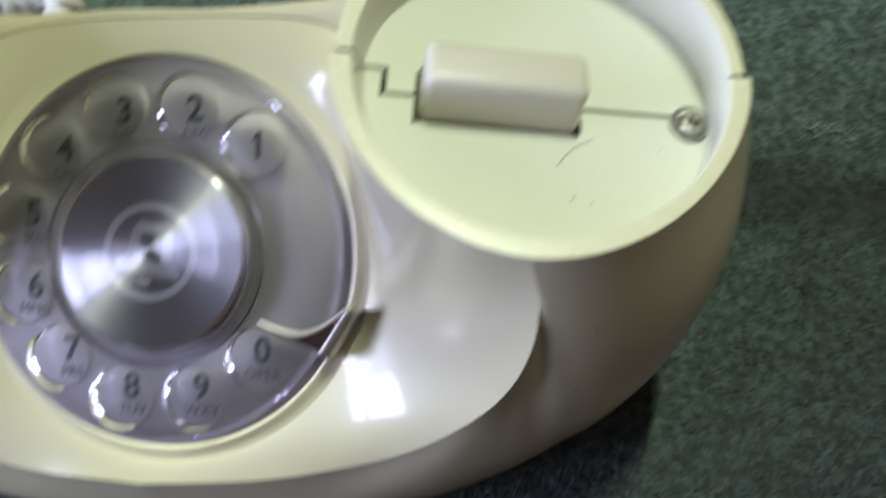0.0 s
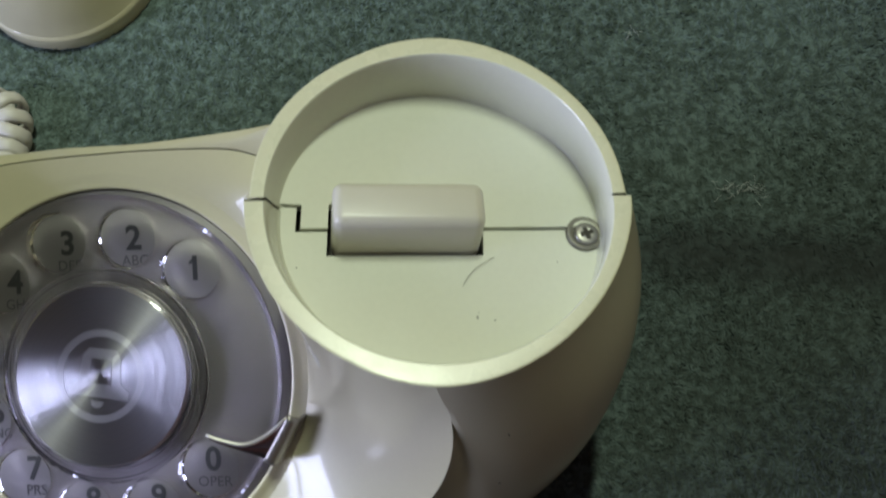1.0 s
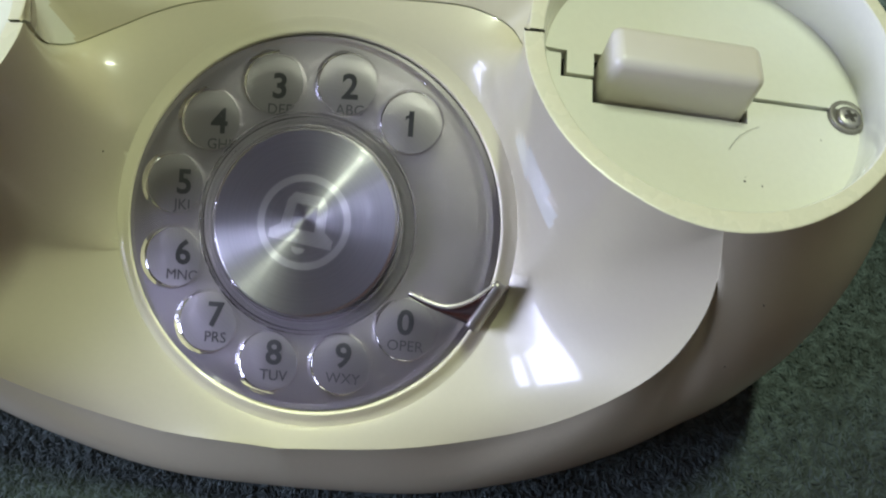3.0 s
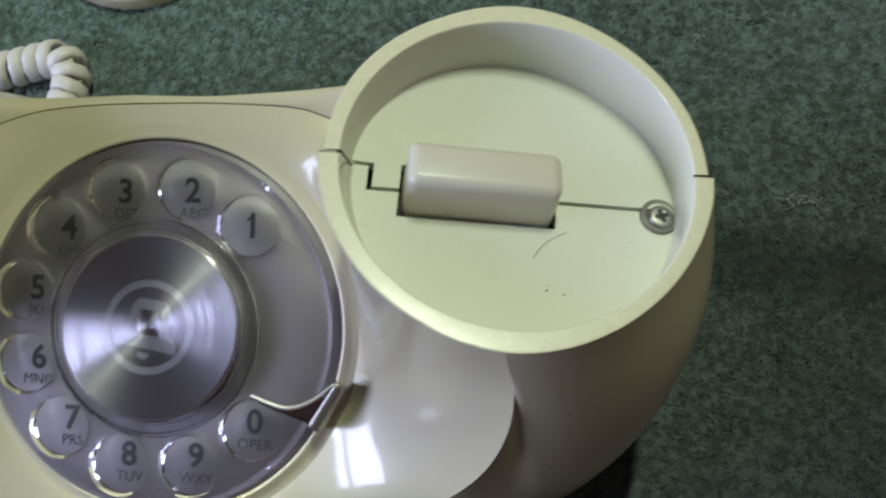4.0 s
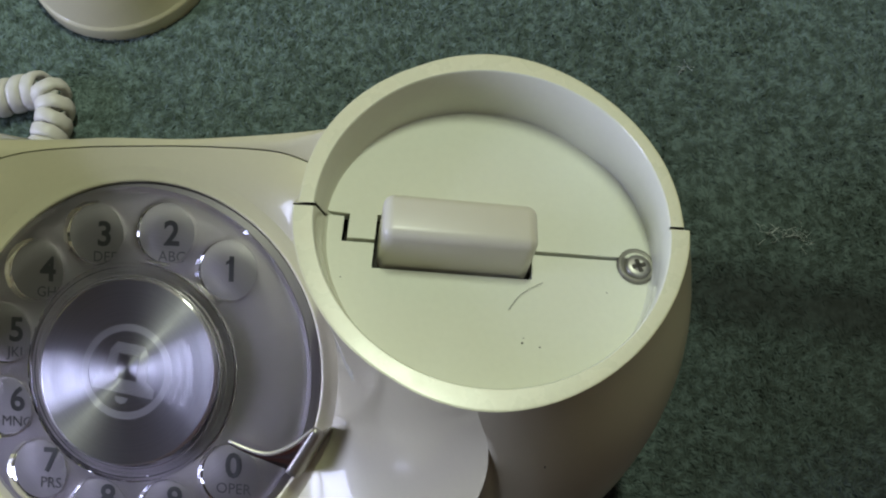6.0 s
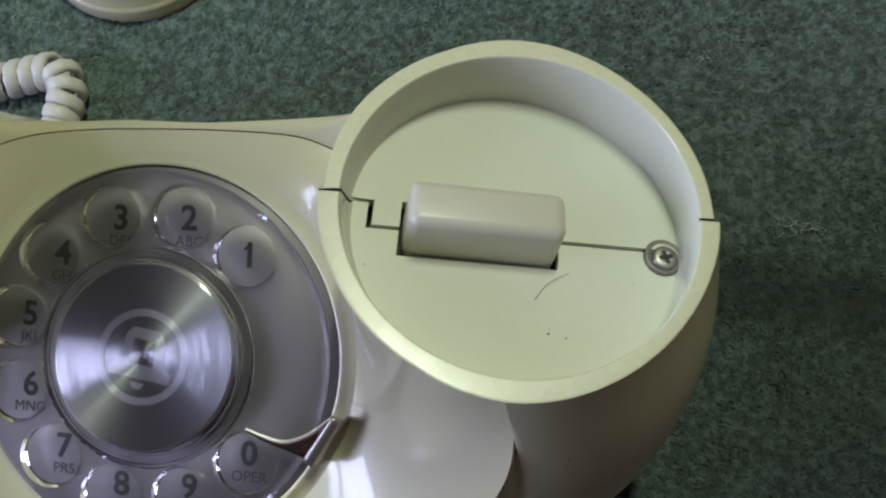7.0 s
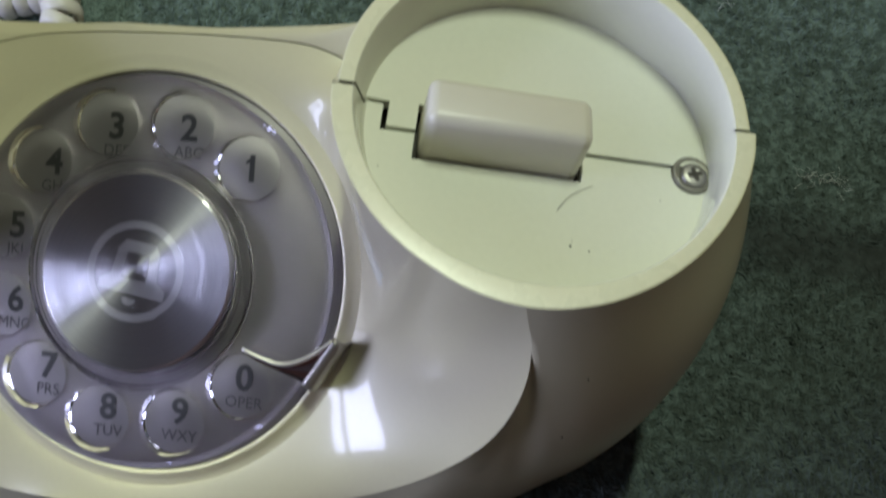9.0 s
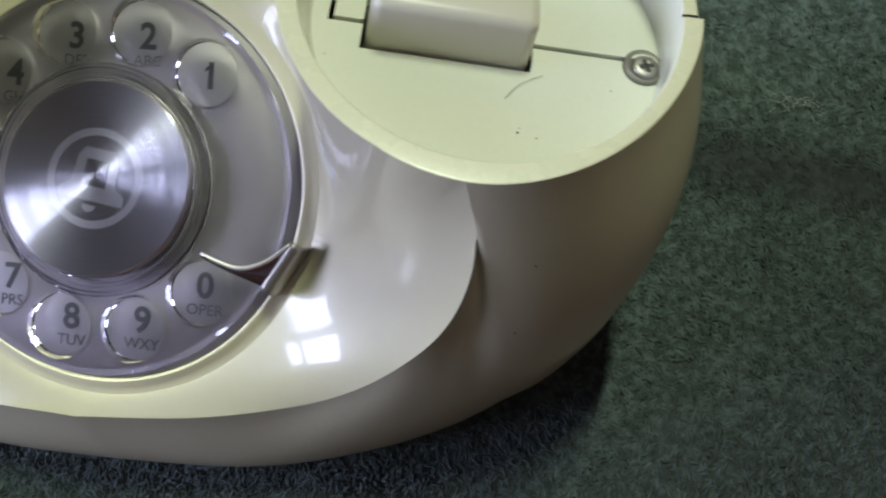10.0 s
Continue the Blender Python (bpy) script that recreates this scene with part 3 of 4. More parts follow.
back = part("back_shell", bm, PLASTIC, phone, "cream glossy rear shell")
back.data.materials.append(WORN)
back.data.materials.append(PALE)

# dark strip standing for the shade between the shells, down the cup's inner side
bm = bmesh.new()
rows = []
for t in arc(0, 1, 12):
    a = radians(181.1 - 5.0 * smooth01(t * 1.15))
    row = []
    for da in (-0.05, 0, 0.05):
        near, top = cup_low(a), rim_point(a, CUP_IN, 0)
        deep = (top - floor_under(a, near)).dot(RN)
        row.append(rim_point(a + da, CUP_IN + (near - CUP_IN) * t + 0.0006, -0.0004 - (deep - 0.0004) * t))
    rows.append(row)
grid(bm, rows)
part("shell_gap_shade", bm, HOLLOW, phone, "dark strip standing for the shade between the two shells")

# base plate and dark inside
bm = bmesh.new()
ring = [tucked(p) for p in front_belly + end_belly[1:] + back_belly[1:]]
loop = [(p.x * 0.985, p.y * 0.97) for p in ring] + [(2 * MID - p.x * 0.985, p.y * 0.97) for p in ring[::-1]][1:-1]
prism(bm, loop, -0.0010, 0.0006)
part("base_plate", bm, HOLLOW, phone, "dark base plate", smooth=False)

# cup floors: a back and a front plate that meet in a stepped seam, with a slot for the hook button
STEP_U, STEP_V, SEAM_V = -0.0217, 0.0081, 0.0031
SEAM_SLOPE = 0.062
SLOT_U0, SLOT_U1, SLOT_V = -0.0165, 0.0112, -0.0014
GAP = 0.00045


def seam_v(u):
    return SEAM_V + SEAM_SLOPE * (u - STEP_U)


def floor_ring(a0, a1, n):
    """Points round the floor's edge, in the floor's own plane."""
    inv = FLOOR.inverted()
    out = []
    for a in arc(a0, a1, n):
        q = inv @ floor_under(a, cup_low(a) + 0.0004)
        out.append((q.x, q.y))
    return out


def slot_v(u):
    return SLOT_V + 0.056 * (u - SLOT_U0)


full = floor_ring(0, 2 * math.pi, 181)[:-1]


def inside_back(p):
    return p[1] > (STEP_V if p[0] < STEP_U else seam_v(p[0]))


start = next(i for i in range(len(full)) if inside_back(full[i]) and not inside_back(full[i - 1]))
full = full[start:] + full[:start]
cut = next(i for i in range(len(full)) if not inside_back(full[i]))
back_arc, front_arc = full[:cut], full[cut:]
inset = [(STEP_U - GAP, STEP_V + GAP * 0.6), (STEP_U + GAP, STEP_V + GAP * 0.6), (STEP_U + GAP, seam_v(STEP_U) + GAP),
         (SLOT_U0, seam_v(SLOT_U0) + GAP), (SLOT_U0, 0.0088), (SLOT_U1, 0.0101), (SLOT_U1, seam_v(SLOT_U1) + GAP)]
inset[0] = (back_arc[-1][0] + 0.0004, STEP_V + GAP * 0.6)
back_poly = back_arc + inset + [(back_arc[0][0], seam_v(back_arc[0][0]) + GAP)]
front_in = [(front_arc[-1][0], seam_v(front_arc[-1][0])), (SLOT_U1, seam_v(SLOT_U1)), (SLOT_U1, slot_v(SLOT_U1)), (SLOT_U0, slot_v(SLOT_U0)), (SLOT_U0, seam_v(SLOT_U0)),
            (STEP_U - GAP, seam_v(STEP_U)), (STEP_U - GAP, STEP_V - GAP * 0.2), (front_arc[0][0] + 0.0003, STEP_V - GAP * 0.2)]
front_poly = front_arc + front_in
for name, poly, lift in (("back_cup_floor", back_poly, 0.0006), ("front_cup_floor", front_poly, 0.0)):
    bm = bmesh.new()
    prism(bm, poly, lift - 0.0022, lift)
    part(name, bm, MATT, phone, smooth=False, at=FLOOR)
# near-black sheet below the floors, painting the shade inside slot and seams
bm = bmesh.new()
prism(bm, [(x * 0.97, y * 0.97) for x, y in full], -0.0062, -0.0050)
part("cup_well", bm, HOLLOW, phone, smooth=False, at=FLOOR)
bm = bmesh.new()
lower = [other_side(FLOOR @ Vector((x, y, 0))) for x, y in full]
vs = [bm.verts.new(p) for p in lower]
bm.faces.new(vs)
vs2 = [bm.verts.new(p - Vector((0, 0, 0.002))) for p in lower]
bm.faces.new(vs2[::-1])
for i in range(len(vs)):
    bm.faces.new((vs[i], vs2[i], vs2[(i + 1) % len(vs)], vs[(i + 1) % len(vs)]))
bmesh.ops.recalc_face_normals(bm, faces=bm.faces)
part("mouthpiece_cup_floor", bm, PALE, phone, smooth=False)

# hook button
bm = bmesh.new()
rounded_box(bm, (0.0264, 0.0086, 0.0130), 0.0019, 6)
for v in bm.verts:
    if v.co.z > 0:
        v.co.y += 0.0006
        v.co.x *= 0.99
bmesh.ops.recalc_face_normals(bm, faces=bm.faces)
part("hook_button", bm, BUTTON, phone, "white plastic hook switch button", at=FLOOR @ pose(-0.0027, 0.0042, 0.0030, 0, 0, 3.0))


def screw(at):
    bm = bmesh.new()
    lathe(bm, [(0.0001, 0.0), (0.0022, 0.0), (0.0029, 0.0004), (0.0033, 0.0004), (0.0035, 0.0), (0.0035, -0.0016), (0.0001, -0.0016)], 40)
    seat = part("screw_seat", bm, SEAT, phone, "metal screw seat, coloured dark for its pocket's shade", at=at)
    bm = bmesh.new()
    lathe(bm, [(0.0001, 0.0009), (0.0012, 0.0009), (0.0019, 0.0008), (0.0023, 0.0005), (0.0023, -0.0006), (0.0001, -0.0006)], 32)
    part("screw_head", bm, SCREW, seat, "cross-head nickel screw", at=pose(0.0002, -0.0003, 0))
    # the slot is raised dark bars, with its shade put into the colour
    bm = bmesh.new()
    for turn in (20, 110):
        rounded_box(bm, (0.0026, 0.00085, 0.0006), 0.0001, 1, m=pose(0.0002, -0.0003, 0.0007, 0, 0, turn))
    part("cross_slot", bm, HOLLOW, seat, smooth=False)


screw(FLOOR @ pose(0.0299, 0.00535, 0.0004))

# ---- dial ----
bm = bmesh.new()
lathe(bm, [(0.0005, 0.0), (0.0384, 0.0), (0.03865, -0.0002), (0.03865, -0.0010), (0.0005, -0.0010)], 128)
plate = part("number_plate", bm, PLATE, phone, "satin silver number plate with black digits", at=DIAL)


def writing(text, size, u, v, weight, parent, name, ink):
    curve = bpy.data.curves.new(name, "FONT")
    curve.body, curve.size, curve.align_x, curve.align_y = text, size, "CENTER", "CENTER"
    curve.offset, curve.resolution_u = weight, 3
    tmp = new("tmp", curve)
    me = bpy.data.meshes.new_from_object(tmp.evaluated_get(bpy.context.evaluated_depsgraph_get()))
    bpy.data.objects.remove(tmp)
    if text == "1":
        b = bmesh.new()
        b.from_mesh(me)
        b.faces.new([b.verts.new((x * size, y * size, 0)) for x, y in ((0.02, 0.36), (-0.17, 0.235), (-0.17, 0.14), (0.02, 0.255))])
        b.to_mesh(me)
        b.free()
    me.name = name
    me.materials.clear()
    me.materials.append(ink)
    ob = new(name, me)
    ob.parent = parent
    ob.matrix_basis = pose(u, v, 0.00008)
    return ob


LETTERS = ("", "ABC", "DEF", "GHI", "JKL", "MNO", "PRS", "TUV", "WXY", "OPER")
for k in range(10):
    a = radians(47.5 + 30 * k)
    u, v = 0.0284 * math.cos(a), 0.0284 * math.sin(a)
    writing(str((k + 1) % 10), 0.0071, u, v + 0.0004, 0.00017, plate, "digit", INK)
    if LETTERS[k]:
        writing(LETTERS[k], 0.0031, u + 0.0002, v - 0.0042, 0.0, plate, "letters", FADED)

# finger wheel: clear plate with ten holes and a stepped hub
WHEEL, HOLE, LOW, TOP = 0.0376, 0.0066, 0.0022, 0.0042


def wheel_mesh():
    bm = bmesh.new()
    loops = []

    def ring(cx, cy, r, n):
        vs = [bm.verts.new((cx + r * math.cos(2 * math.pi * k / n), cy + r * math.sin(2 * math.pi * k / n), 0)) for k in range(n)]
        es = [bm.edges.new((vs[k], vs[(k + 1) % n])) for k in range(n)]
        loops.append(vs)
        return es
    edges = ring(0, 0, WHEEL - 0.0013, 128) + ring(0, 0, 0.0224, 96)
    for k in range(10):
        a = radians(47.5 + 30 * k)
        edges += ring(0.0292 * math.cos(a), 0.0292 * math.sin(a), HOLE, 40)
    bmesh.ops.triangle_fill(bm, edges=edges, use_beauty=True)
    faces = list(bm.faces)
    for v in bm.verts:
        v.co.z = TOP
    dup = bmesh.ops.duplicate(bm, geom=list(bm.verts) + list(bm.edges) + faces)
    m = dup["vert_map"]
    for v in [g for g in dup["geom"] if isinstance(g, bmesh.types.BMVert)]:
        v.co.z = LOW
    for i, vs in enumerate(loops):
        n = len(vs)
        if i == 0:
            c1 = [bm.verts.new((v.co.x * WHEEL / (WHEEL - 0.0013), v.co.y * WHEEL / (WHEEL - 0.0013), TOP - 0.0009)) for v in vs]
            c2 = [bm.verts.new((v.co.x, v.co.y, LOW + 0.0004)) for v in c1]
            chain = [vs, c1, c2, [m[v] for v in vs]]
        elif i == 1:
            chain = [vs, [m[v] for v in vs]]
        else:
            a = radians(47.5 + 30 * (i - 2))
            cx, cy = 0.0292 * math.cos(a), 0.0292 * math.sin(a)
            c1 = [bm.verts.new((cx + (v.co.x - cx) * 0.93, cy + (v.co.y - cy) * 0.93, TOP - 0.0007)) for v in vs]
            c2 = [bm.verts.new((cx + (v.co.x - cx) * 0.92, cy + (v.co.y - cy) * 0.92, LOW + 0.0004)) for v in vs]
            chain = [vs, c1, c2, [m[v] for v in vs]]
        for a, b in zip(chain[:-1], chain[1:]):
            for k in range(n):
                bm.faces.new((a[k], a[(k + 1) % n], b[(k + 1) % n], b[k]))
    bmesh.ops.recalc_face_normals(bm, faces=bm.faces)
    return bm


wheel = part("finger_wheel", wheel_mesh(), ACRYLIC, phone, "clear plastic finger wheel with ten holes", smooth=False, at=DIAL)
bm = bmesh.new()
lathe(bm, [(0.0222, LOW), (0.0222, TOP), (0.0219, 0.0046), (0.0215, 0.0046), (0.0213, 0.0044), (0.0211, 0.0046), (0.0207, 0.0046), (0.0205, 0.0044), (0.0203, 0.0046),
           (0.0199, 0.0046), (0.0197, 0.0044), (0.0195, 0.0047), (0.01925, 0.0047), (0.01925, LOW)], 128)
hub = part("hub_ring", bm, ACRYLIC, wheel, "clear ridged hub ring", smooth=False)
for ob in (wheel, hub):
    ob.visible_shadow = False
bm = bmesh.new()
lathe(bm, [(0.0001, 0.0055), (0.0090, 0.0055), (0.0184, 0.0055), (0.0188, 0.0052), (0.0190, 0.0046), (0.0190, 0.0040), (0.0001, 0.0040)], 128)
disc = part("centre_disc", bm, DISC, wheel, "turned aluminium centre disc", smooth=False, at=pose(0, 0, 0.0003, -4, 0, 0))
# engraved ring and bell mark
bm = bmesh.new()
lathe(bm, [(0.0081, 0.00555), (0.0096, 0.00555), (0.0096, 0.0055), (0.0081, 0.0055)], 72)
part("engraved_ring", bm, ETCH, disc, smooth=False)
bm = bmesh.new()
prism(bm, [(-0.0066, -0.0044), (0.0066, -0.0044), (0.0066, -0.0026), (0.0046, -0.0012), (0.0042, 0.0038), (0.0030, 0.0056), (-0.0030, 0.0056), (-0.0042, 0.0038), (-0.0046, -0.0012), (-0.0066, -0.0026)], 0.0055, 0.00556)
prism(bm, [(0.0014 * math.cos(t), -0.0052 + 0.0014 * math.sin(t)) for t in arc(math.pi, 2 * math.pi, 9)], 0.0055, 0.00556)
part("bell_mark", bm, ETCH, disc, smooth=False, at=pose(0, 0, 0, 0, 0, -8))
bm = bmesh.new()
prism(bm, [(-0.0025, -0.0016), (0.0025, -0.0016), (0.0022, 0.0034), (-0.0022, 0.0034)], 0.0055, 0.00562)
part("bell_mark_centre", bm, DISC, disc, smooth=False, at=pose(0, 0, 0, 0, 0, -8))

# finger stop: a chrome leaf over the wheel, bent down past its edge
bm = bmesh.new()
upper_side = spline([(0.0224, -0.0118, 0.0070), (0.0256, -0.0131, 0.0066), (0.0300, -0.0140, 0.0062), (0.0345, -0.0124, 0.0059), (0.0390, -0.0087, 0.0056)], 20)
lower_side = spline([(0.0221, -0.0124, 0.0068), (0.0252, -0.0140, 0.0064), (0.0290, -0.0153, 0.0061), (0.0315, -0.0162, 0.0058), (0.0340, -0.0171, 0.0056)], 20)
rows = []
for k, h in ((0.0, 0.0), (0.12, -0.0003), (0.4, -0.0006), (0.7, -0.0006), (1.0, -0.0003), (1.0, -0.0009), (0.5, -0.0012), (0.0, -0.0008), (0.0, 0.0)):
    rows.append([a.lerp(b, k) + Vector((0, 0, h)) for a, b in zip(upper_side, lower_side)])
grid(bm, rows)
bmesh.ops.recalc_face_normals(bm, faces=bm.faces)
stop = part("finger_stop", bm, CHROME, phone, "polished metal finger stop, its dark reflection and lit edge painted in", at=DIAL)
me = tube(upper_side, lambda t: 0.00030 + 0.00014 * math.sin(math.pi * t), 10, BRIGHT, "rolled_edge")
ob = new("rolled_edge", me)
ob.parent = stop
tagged(ob, "rolled edge, coloured bright for its glint")
# the end bends down over the wheel's edge
bm = bmesh.new()
rows = []
for k in arc(-0.06, 1.04, 10):
    base = upper_side[-1].lerp(lower_side[-1], k)
    rows.append([base + Vector((0.82, -0.57, 0)) * d + Vector((0, 0, h)) for d, h in
                 ((-0.0001, 0.0001), (0.0002, 0.0003), (0.0007, 0.0004), (0.0014, 0.0002), (0.0020, -0.0003), (0.0024, -0.0011), (0.0026, -0.0024), (0.0026, -0.0090),
                  (0.0020, -0.0090), (0.0019, -0.0022), (0.0014, -0.0009), (0.0006, -0.0004), (-0.0001, -0.0004), (-0.0001, 0.0001))])
vs = grid(bm, rows)
bm.faces.new(vs[0][:-1])
bm.faces.new(vs[-1][:-1][::-1])
bmesh.ops.remove_doubles(bm, verts=bm.verts, dist=1e-7)
bmesh.ops.recalc_face_normals(bm, faces=bm.faces)
part("fold", bm, DULL, stop, "satin metal fold")


# ---- handset and cord ----
handset = thing("handset", "cream plastic telephone handset lying face down on the carpet", "handset", at=pose(-0.0451, 0.1371, -0.0006, 0, 0, 130))
CUP_PROFILE = [(0.0001, 0.0), (0.0275, 0.0), (0.0286, 0.0006), (0.0290, 0.0018), (0.0290, 0.0058), (0.0287, 0.0066), (0.0281, 0.0070), (0.0279, 0.0073), (0.0262, 0.0110), (0.0230, 0.0170),
               (0.0190, 0.0230), (0.0150, 0.0270), (0.0001, 0.0300)]
for name, x in (("earpiece", 0.0), ("mouthpiece", 0.155)):
    bm = bmesh.new()
    lathe(bm, CUP_PROFILE, 96, False)
    part(name, bm, PLASTIC, handset, at=pose(x, 0, 0))
me = tube(spline([(0.006, 0, 0.026), (0.03, 0, 0.043), (0.0775, 0, 0.052), (0.125, 0, 0.043), (0.149, 0, 0.026)], 40), lambda s: 0.0135 + 0.004 * abs(2 * s - 1) ** 2, 24, PLASTIC, "handle")
ob = new("handle", me)
ob.parent = handset

# coiled cord: a helix along its way over the carpet
WAY = spline([(-0.0552, 0.0594, 0.0072), (-0.0554, 0.0718, 0.0057), (-0.0550, 0.0822, 0.0060), (-0.0584, 0.0879, 0.0068), (-0.0661, 0.0872, 0.0058), (-0.0805, 0.0836, 0.0052), (-0.1102, 0.0815, 0.0047), (-0.1419, 0.0900, 0.0047), (-0.1731, 0.1151, 0.0047), (-0.2004, 0.1574, 0.0047), (-0.2081, 0.2053, 0.0047), (-0.1925, 0.2430, 0.0072)], 700)
length = sum((b - a).length for a, b in zip(WAY[:-1], WAY[1:]))
PITCH, COIL, WIDE, THICK = 0.0045, 0.0043, 0.0021, 0.0012
pts = []
run = 0.0
for i, p in enumerate(WAY):
    t = (WAY[min(i + 1, 699)] - WAY[max(i - 1, 0)]).normalized()
    a = t.cross(Vector((0, 0, 1))).normalized()
    b = a.cross(t)
    if i:
        run += (WAY[i] - WAY[i - 1]).length
    pts.append((p, a, b, run))
verts, faces = [], []
turns = int(length / PITCH)
marks = [q[3] for q in pts]
for k in range(turns * 18):
    s = length * k / (turns * 18)
    i = min(int(np.searchsorted(marks, s)), 699)
    p, a, b, _ = pts[i]
    t = b.cross(a)
    w = 2 * math.pi * k / 18
    r = a * math.cos(w) + b * math.sin(w)
    for j in range(10):
        v = 2 * math.pi * j / 10
        c, d = math.cos(v), math.sin(v)
        verts.append(p + r * COIL + t * WIDE * math.copysign(abs(c) ** 0.7, c) + r * THICK * math.copysign(abs(d) ** 0.8, d))
for k in range(turns * 18 - 1):
    for j in range(10):
        q = (j + 1) % 10
        faces.append((k * 10 + j, k * 10 + q, k * 10 + 10 + q, k * 10 + 10 + j))
cord = thing("coiled_cord", "white coiled telephone cord lying on the carpet behind the telephone", "cord")
coil = new("coil", mesh_of("coil", verts, faces, CORD))
coil.parent = cord
# the plain end runs on under the telephone's back
me = tube(spline([tuple(WAY[0] + Vector((0, 0.002, -0.002))), (-0.0550, 0.0545, 0.0046), (-0.0546, 0.0490, 0.0042), (-0.0540, 0.0440, 0.0044)], 16), 0.0019, 12, CORD, "cord_end")
cord_end = new("cord_end", me)
cord_end.parent = cord
tagged(cord_end, "plain straight end of the cord")

# a hair and specks of dust in the cup
me = tube([FLOOR @ p for p in spline([(0.0073, -0.0062, 0.0003), (0.0089, -0.0036, 0.0004), (0.0108, -0.0018, 0.0004), (0.0131, -0.0003, 0.0003)], 20)], 0.00004, 6, HAIR, "hair")
tagged(new("hair", me), "short dark curved hair lying on the cup floor", "hair")

# dust on the shell, lint on the carpet
def blob(name, p, r, mat, label, category, group, flat=0.35, seed=0):
    bm = bmesh.new()
    bmesh.ops.create_icosphere(bm, subdivisions=2, radius=r)
    rng = random.Random(seed)
    sx, sy = rng.uniform(0.6, 1.5), rng.uniform(0.6, 1.2)
    for v in bm.verts:
        v.co = Vector((v.co.x * sx, v.co.y * sy, v.co.z * flat)) * (1 + 0.35 * noise.noise(v.co / r * 1.3 + Vector((seed, 0, 0))))
    me = bpy.data.meshes.new(name)
    bm.to_mesh(me)
    bm.free()
    me.materials.append(mat)
    ob = new(name, me)
    ob.location = p
    return tagged(ob, label, category, group=group)


for k, (u, v, r) in enumerate(((0.0098, -0.0120, 0.00016), (0.0100, -0.0111, 0.00010), (0.0128, -0.0124, 0.00011), (0.0055, 0.0232, 0.00014), (-0.0215, -0.0039, 0.00014), (0.0245, -0.0006, 0.00010))):
    blob("dust_speck", FLOOR @ Vector((u, v, 0.0001)), r, HAIR, "tiny dark speck of dirt on the cup floor", "speck", "specks of dirt in the cup", seed=k)


for k, (x, y, z, r) in enumerate(((0.0572, -0.0140, 0.0684, 0.00016), (0.0822, -0.0183, 0.0836, 0.00020), (0.0803, -0.0253, 0.0662, 0.00017), (-0.0432, 0.0102, 0.0605, 0.00014))):
    blob("dust_speck", Vector((x, y, z)), r, HAIR, "tiny dark speck of dirt on the telephone's side", "speck", "specks of dirt on the shell", 0.8, seed=20 + k)


def wisp(name, x, y, spread, count, seed):
    """A small tangle of loose white fibres."""
    rng = random.Random(seed)
    verts, faces = [], []
    for _ in range(count):
        a, n = rng.uniform(0, 6.28), 7
        p = Vector((rng.gauss(0, spread), rng.gauss(0, spread * 0.7), rng.uniform(0.0002, 0.0010)))
        path = []
        for k in range(n):
            path.append(p.copy())
            a += rng.uniform(-0.7, 0.7)
            p += Vector((math.cos(a), math.sin(a), rng.uniform(-0.15, 0.15))) * 0.00045
        for k, q in enumerate(path):
            d = Vector((-math.sin(a), math.cos(a), 0)) * 0.00007
            verts += [q + d, q - d, q + Vector((0, 0, 0.0001))]
        base = len(verts) - 3 * n
        for k in range(n - 1):
            for j in range(3):
                faces.append((base + 3 * k + j, base + 3 * k + (j + 1) % 3, base + 3 * k + 3 + (j + 1) % 3, base + 3 * k + 3 + j))
    ob = new(name, mesh_of(name, verts, faces, LINT))
    ob.location = (x, y, 0.0017)
    return tagged(ob, "small wisp of white lint caught in the carpet", "lint", group="lint on the carpet", kind="stuff")


wisp("lint", 0.1462, 0.0551, 0.0018, 22, 1)
wisp("lint", 0.1526, 0.0536, 0.0018, 16, 2)
wisp("lint", 0.1234, 0.1037, 0.0006, 6, 3)

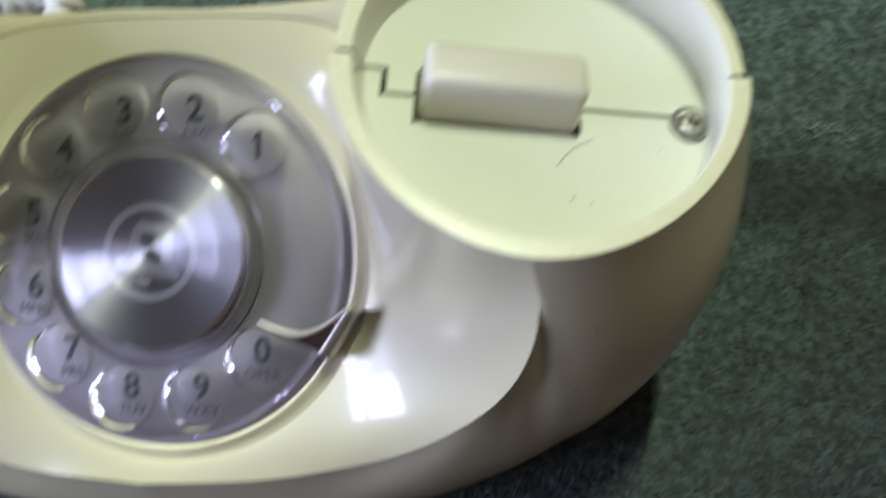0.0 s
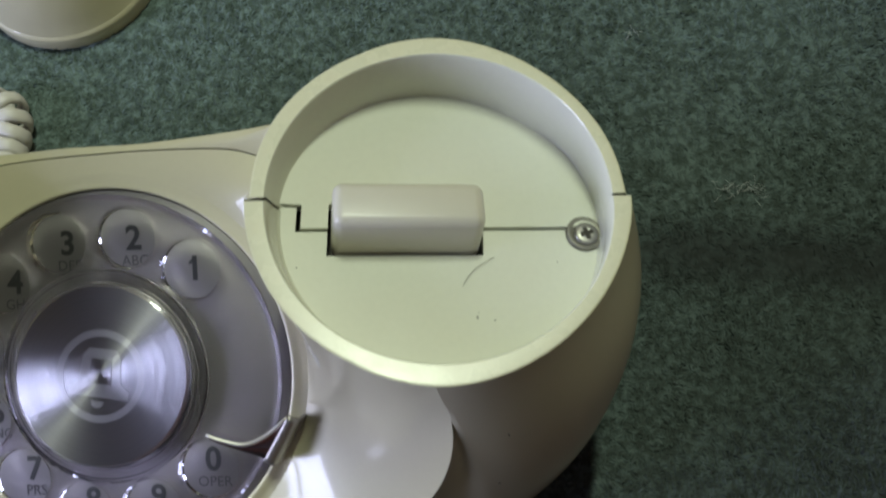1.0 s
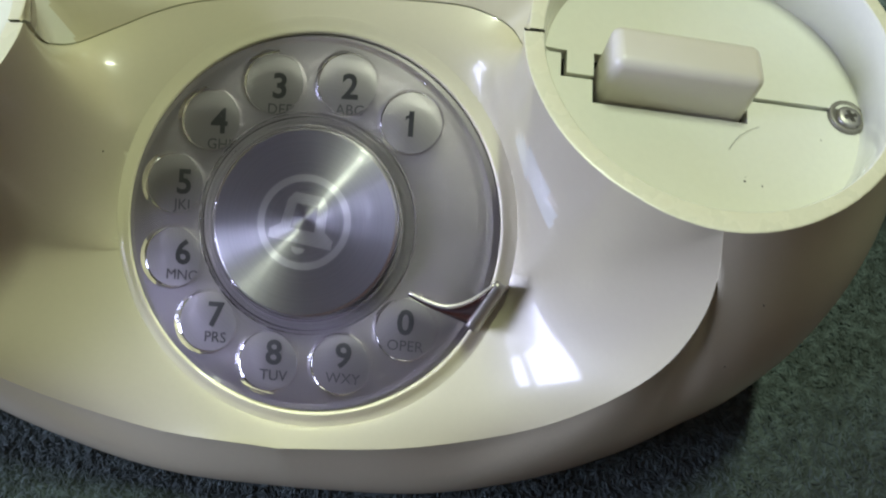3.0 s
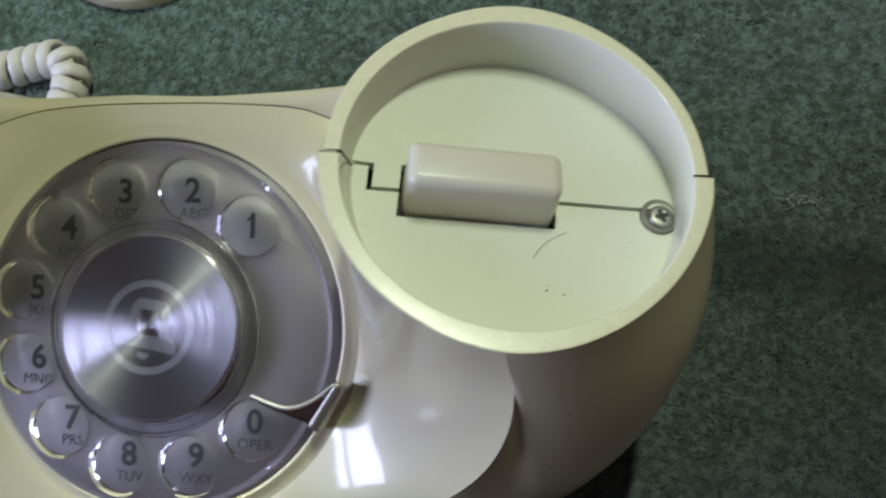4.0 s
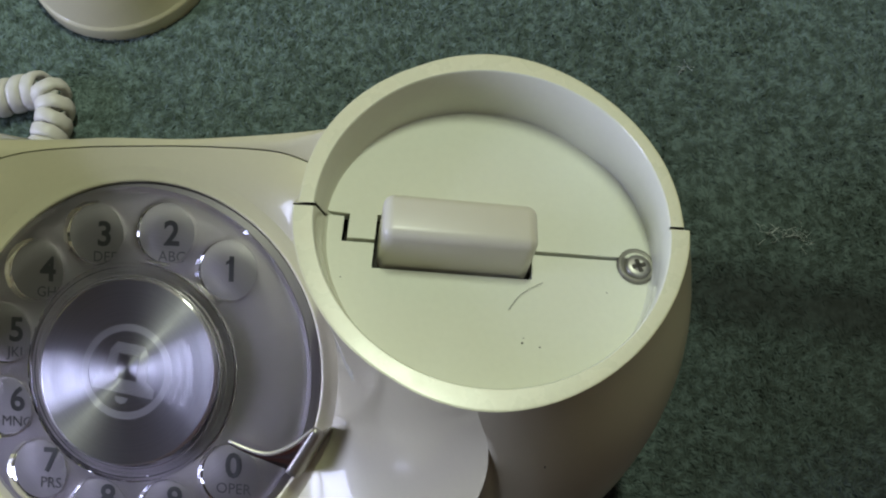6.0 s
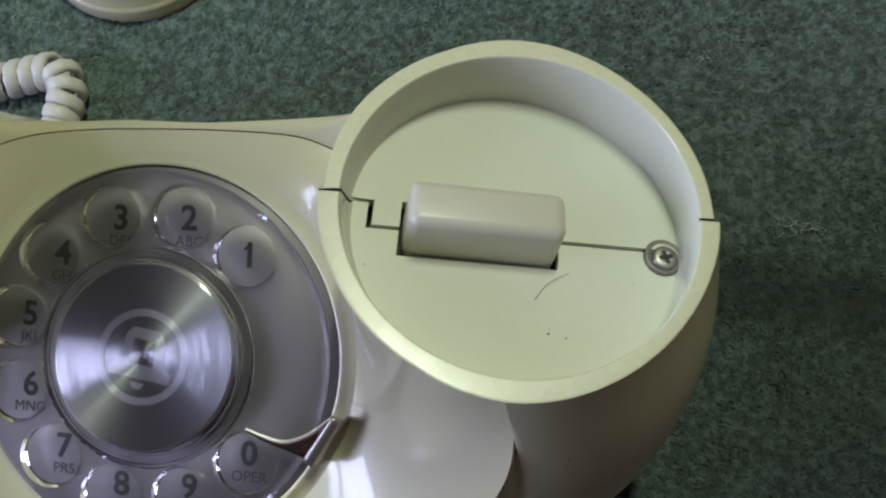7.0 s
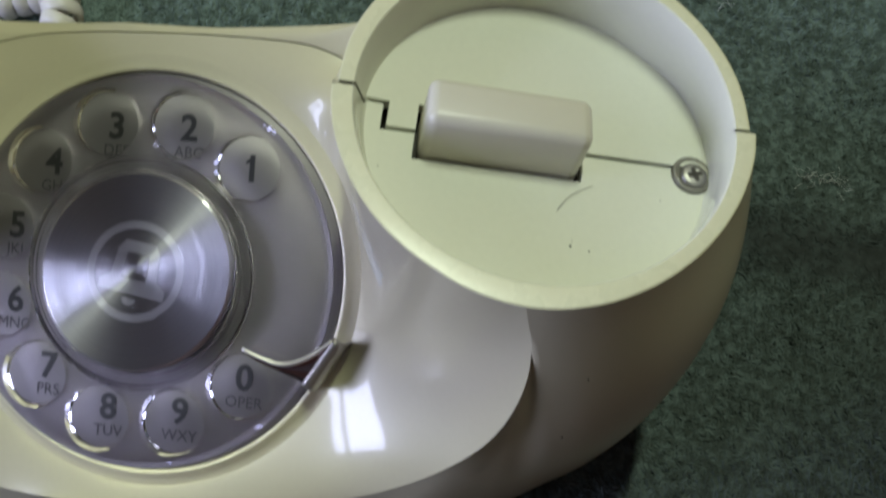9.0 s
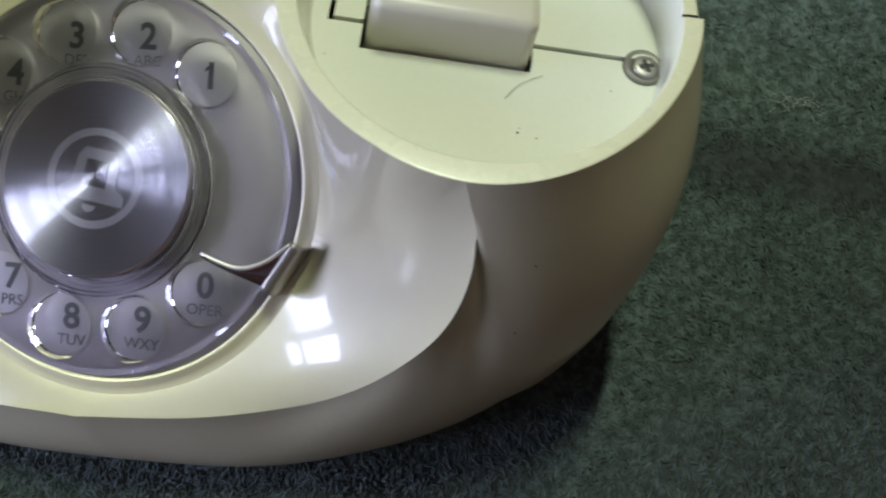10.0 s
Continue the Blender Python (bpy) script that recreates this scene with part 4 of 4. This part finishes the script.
# ---- carpet pile ----
def pile(x0, x1, y0, y1, per_side, name, label, tall):
    rng = np.random.default_rng(7)
    nx, ny = int((x1 - x0) / per_side), int((y1 - y0) / per_side)
    gx, gy = np.meshgrid(np.arange(nx), np.arange(ny))
    x = x0 + (gx.ravel() + rng.uniform(-0.1, 1.1, nx * ny)) * per_side
    y = y0 + (gy.ravel() + rng.uniform(-0.1, 1.1, nx * ny)) * per_side
    # none under the telephone
    keep = ~(((x + 0.004) / 0.103) ** 2 + ((y - 0.004) / 0.050) ** 2 < 0.86)
    x, y = x[keep], y[keep]
    n = len(x)

    def waves(s, seed):
        r = np.random.default_rng(seed)
        out = np.zeros(n)
        for _ in range(7):
            a, ph, f = r.uniform(0, 6.28), r.uniform(0, 6.28), s * r.uniform(0.6, 1.5)
            out += np.sin(f * (x * np.cos(a) + y * np.sin(a)) + ph)
        return out / 7
    lean_dir = 1.7 + 1.6 * waves(60, 1) + 1.2 * waves(190, 2) + rng.normal(0, 0.9, n)
    lean = np.clip(1.25 + 0.4 * waves(120, 3) + rng.normal(0, 0.25, n), 0.3, 2.1)
    high = tall * (1 + 0.16 * waves(45, 4) + 0.20 * waves(520, 5) + rng.normal(0, 0.08, n))
    # a trodden furrow across the carpet
    line = FURROW_AT - 0.10 * x
    high -= tall * 0.30 * np.exp(-((y - line) / 0.0065) ** 2) * (x > 0.09)
    # each tuft: a small rounded ridge that rises from its root and bends over
    segs, sides = 3, 3
    bend = rng.normal(0, 0.6, n)
    wide = 0.00040 * (1 + rng.normal(0, 0.2, n))
    verts = np.zeros((n, segs, sides, 3), np.float32)
    for s in range(segs):
        t = s / (segs - 1)
        off = tall * 0.85 * lean * t ** 1.4
        d = lean_dir + bend * t
        cx, cy = x + off * np.cos(d), y + off * np.sin(d)
        cz = PILE_ROOT + high * (0.55 + 0.75 * t - 0.62 * lean / 1.25 * t * t)
        w = wide * (0.8, 1.0, 0.45)[s]
        for j, (across, lift) in enumerate(((-1, -0.7), (0, 0.5), (1, -0.7))):
            verts[:, s, j, 0] = cx - across * w * np.sin(d)
            verts[:, s, j, 1] = cy + across * w * np.cos(d)
            verts[:, s, j, 2] = cz + lift * w
    base = (np.arange(n) * segs * sides)[:, None, None, None]
    s, j = np.meshgrid(np.arange(segs - 1), np.arange(sides - 1), indexing="ij")
    quad = np.stack([s * sides + j, (s + 1) * sides + j, (s + 1) * sides + j + 1, s * sides + j + 1], -1)[None]
    faces = (base + quad).reshape(-1, 4)
    me = bpy.data.meshes.new(name)
    me.vertices.add(n * segs * sides)
    me.vertices.foreach_set("co", verts.ravel())
    me.loops.add(faces.size)
    me.loops.foreach_set("vertex_index", faces.ravel().astype(np.int32))
    me.polygons.add(len(faces))
    me.polygons.foreach_set("loop_start", np.arange(0, faces.size, 4, dtype=np.int32))
    me.polygons.foreach_set("use_smooth", np.ones(len(faces), bool))
    me.update(calc_edges=True)
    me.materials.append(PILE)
    return tagged(new(name, me), label, "carpet", kind="stuff")


pile(-0.17, 0.25, -0.12, 0.29, 0.00072, "carpet_pile", "short twisted green and blue-grey carpet pile", 0.0023)
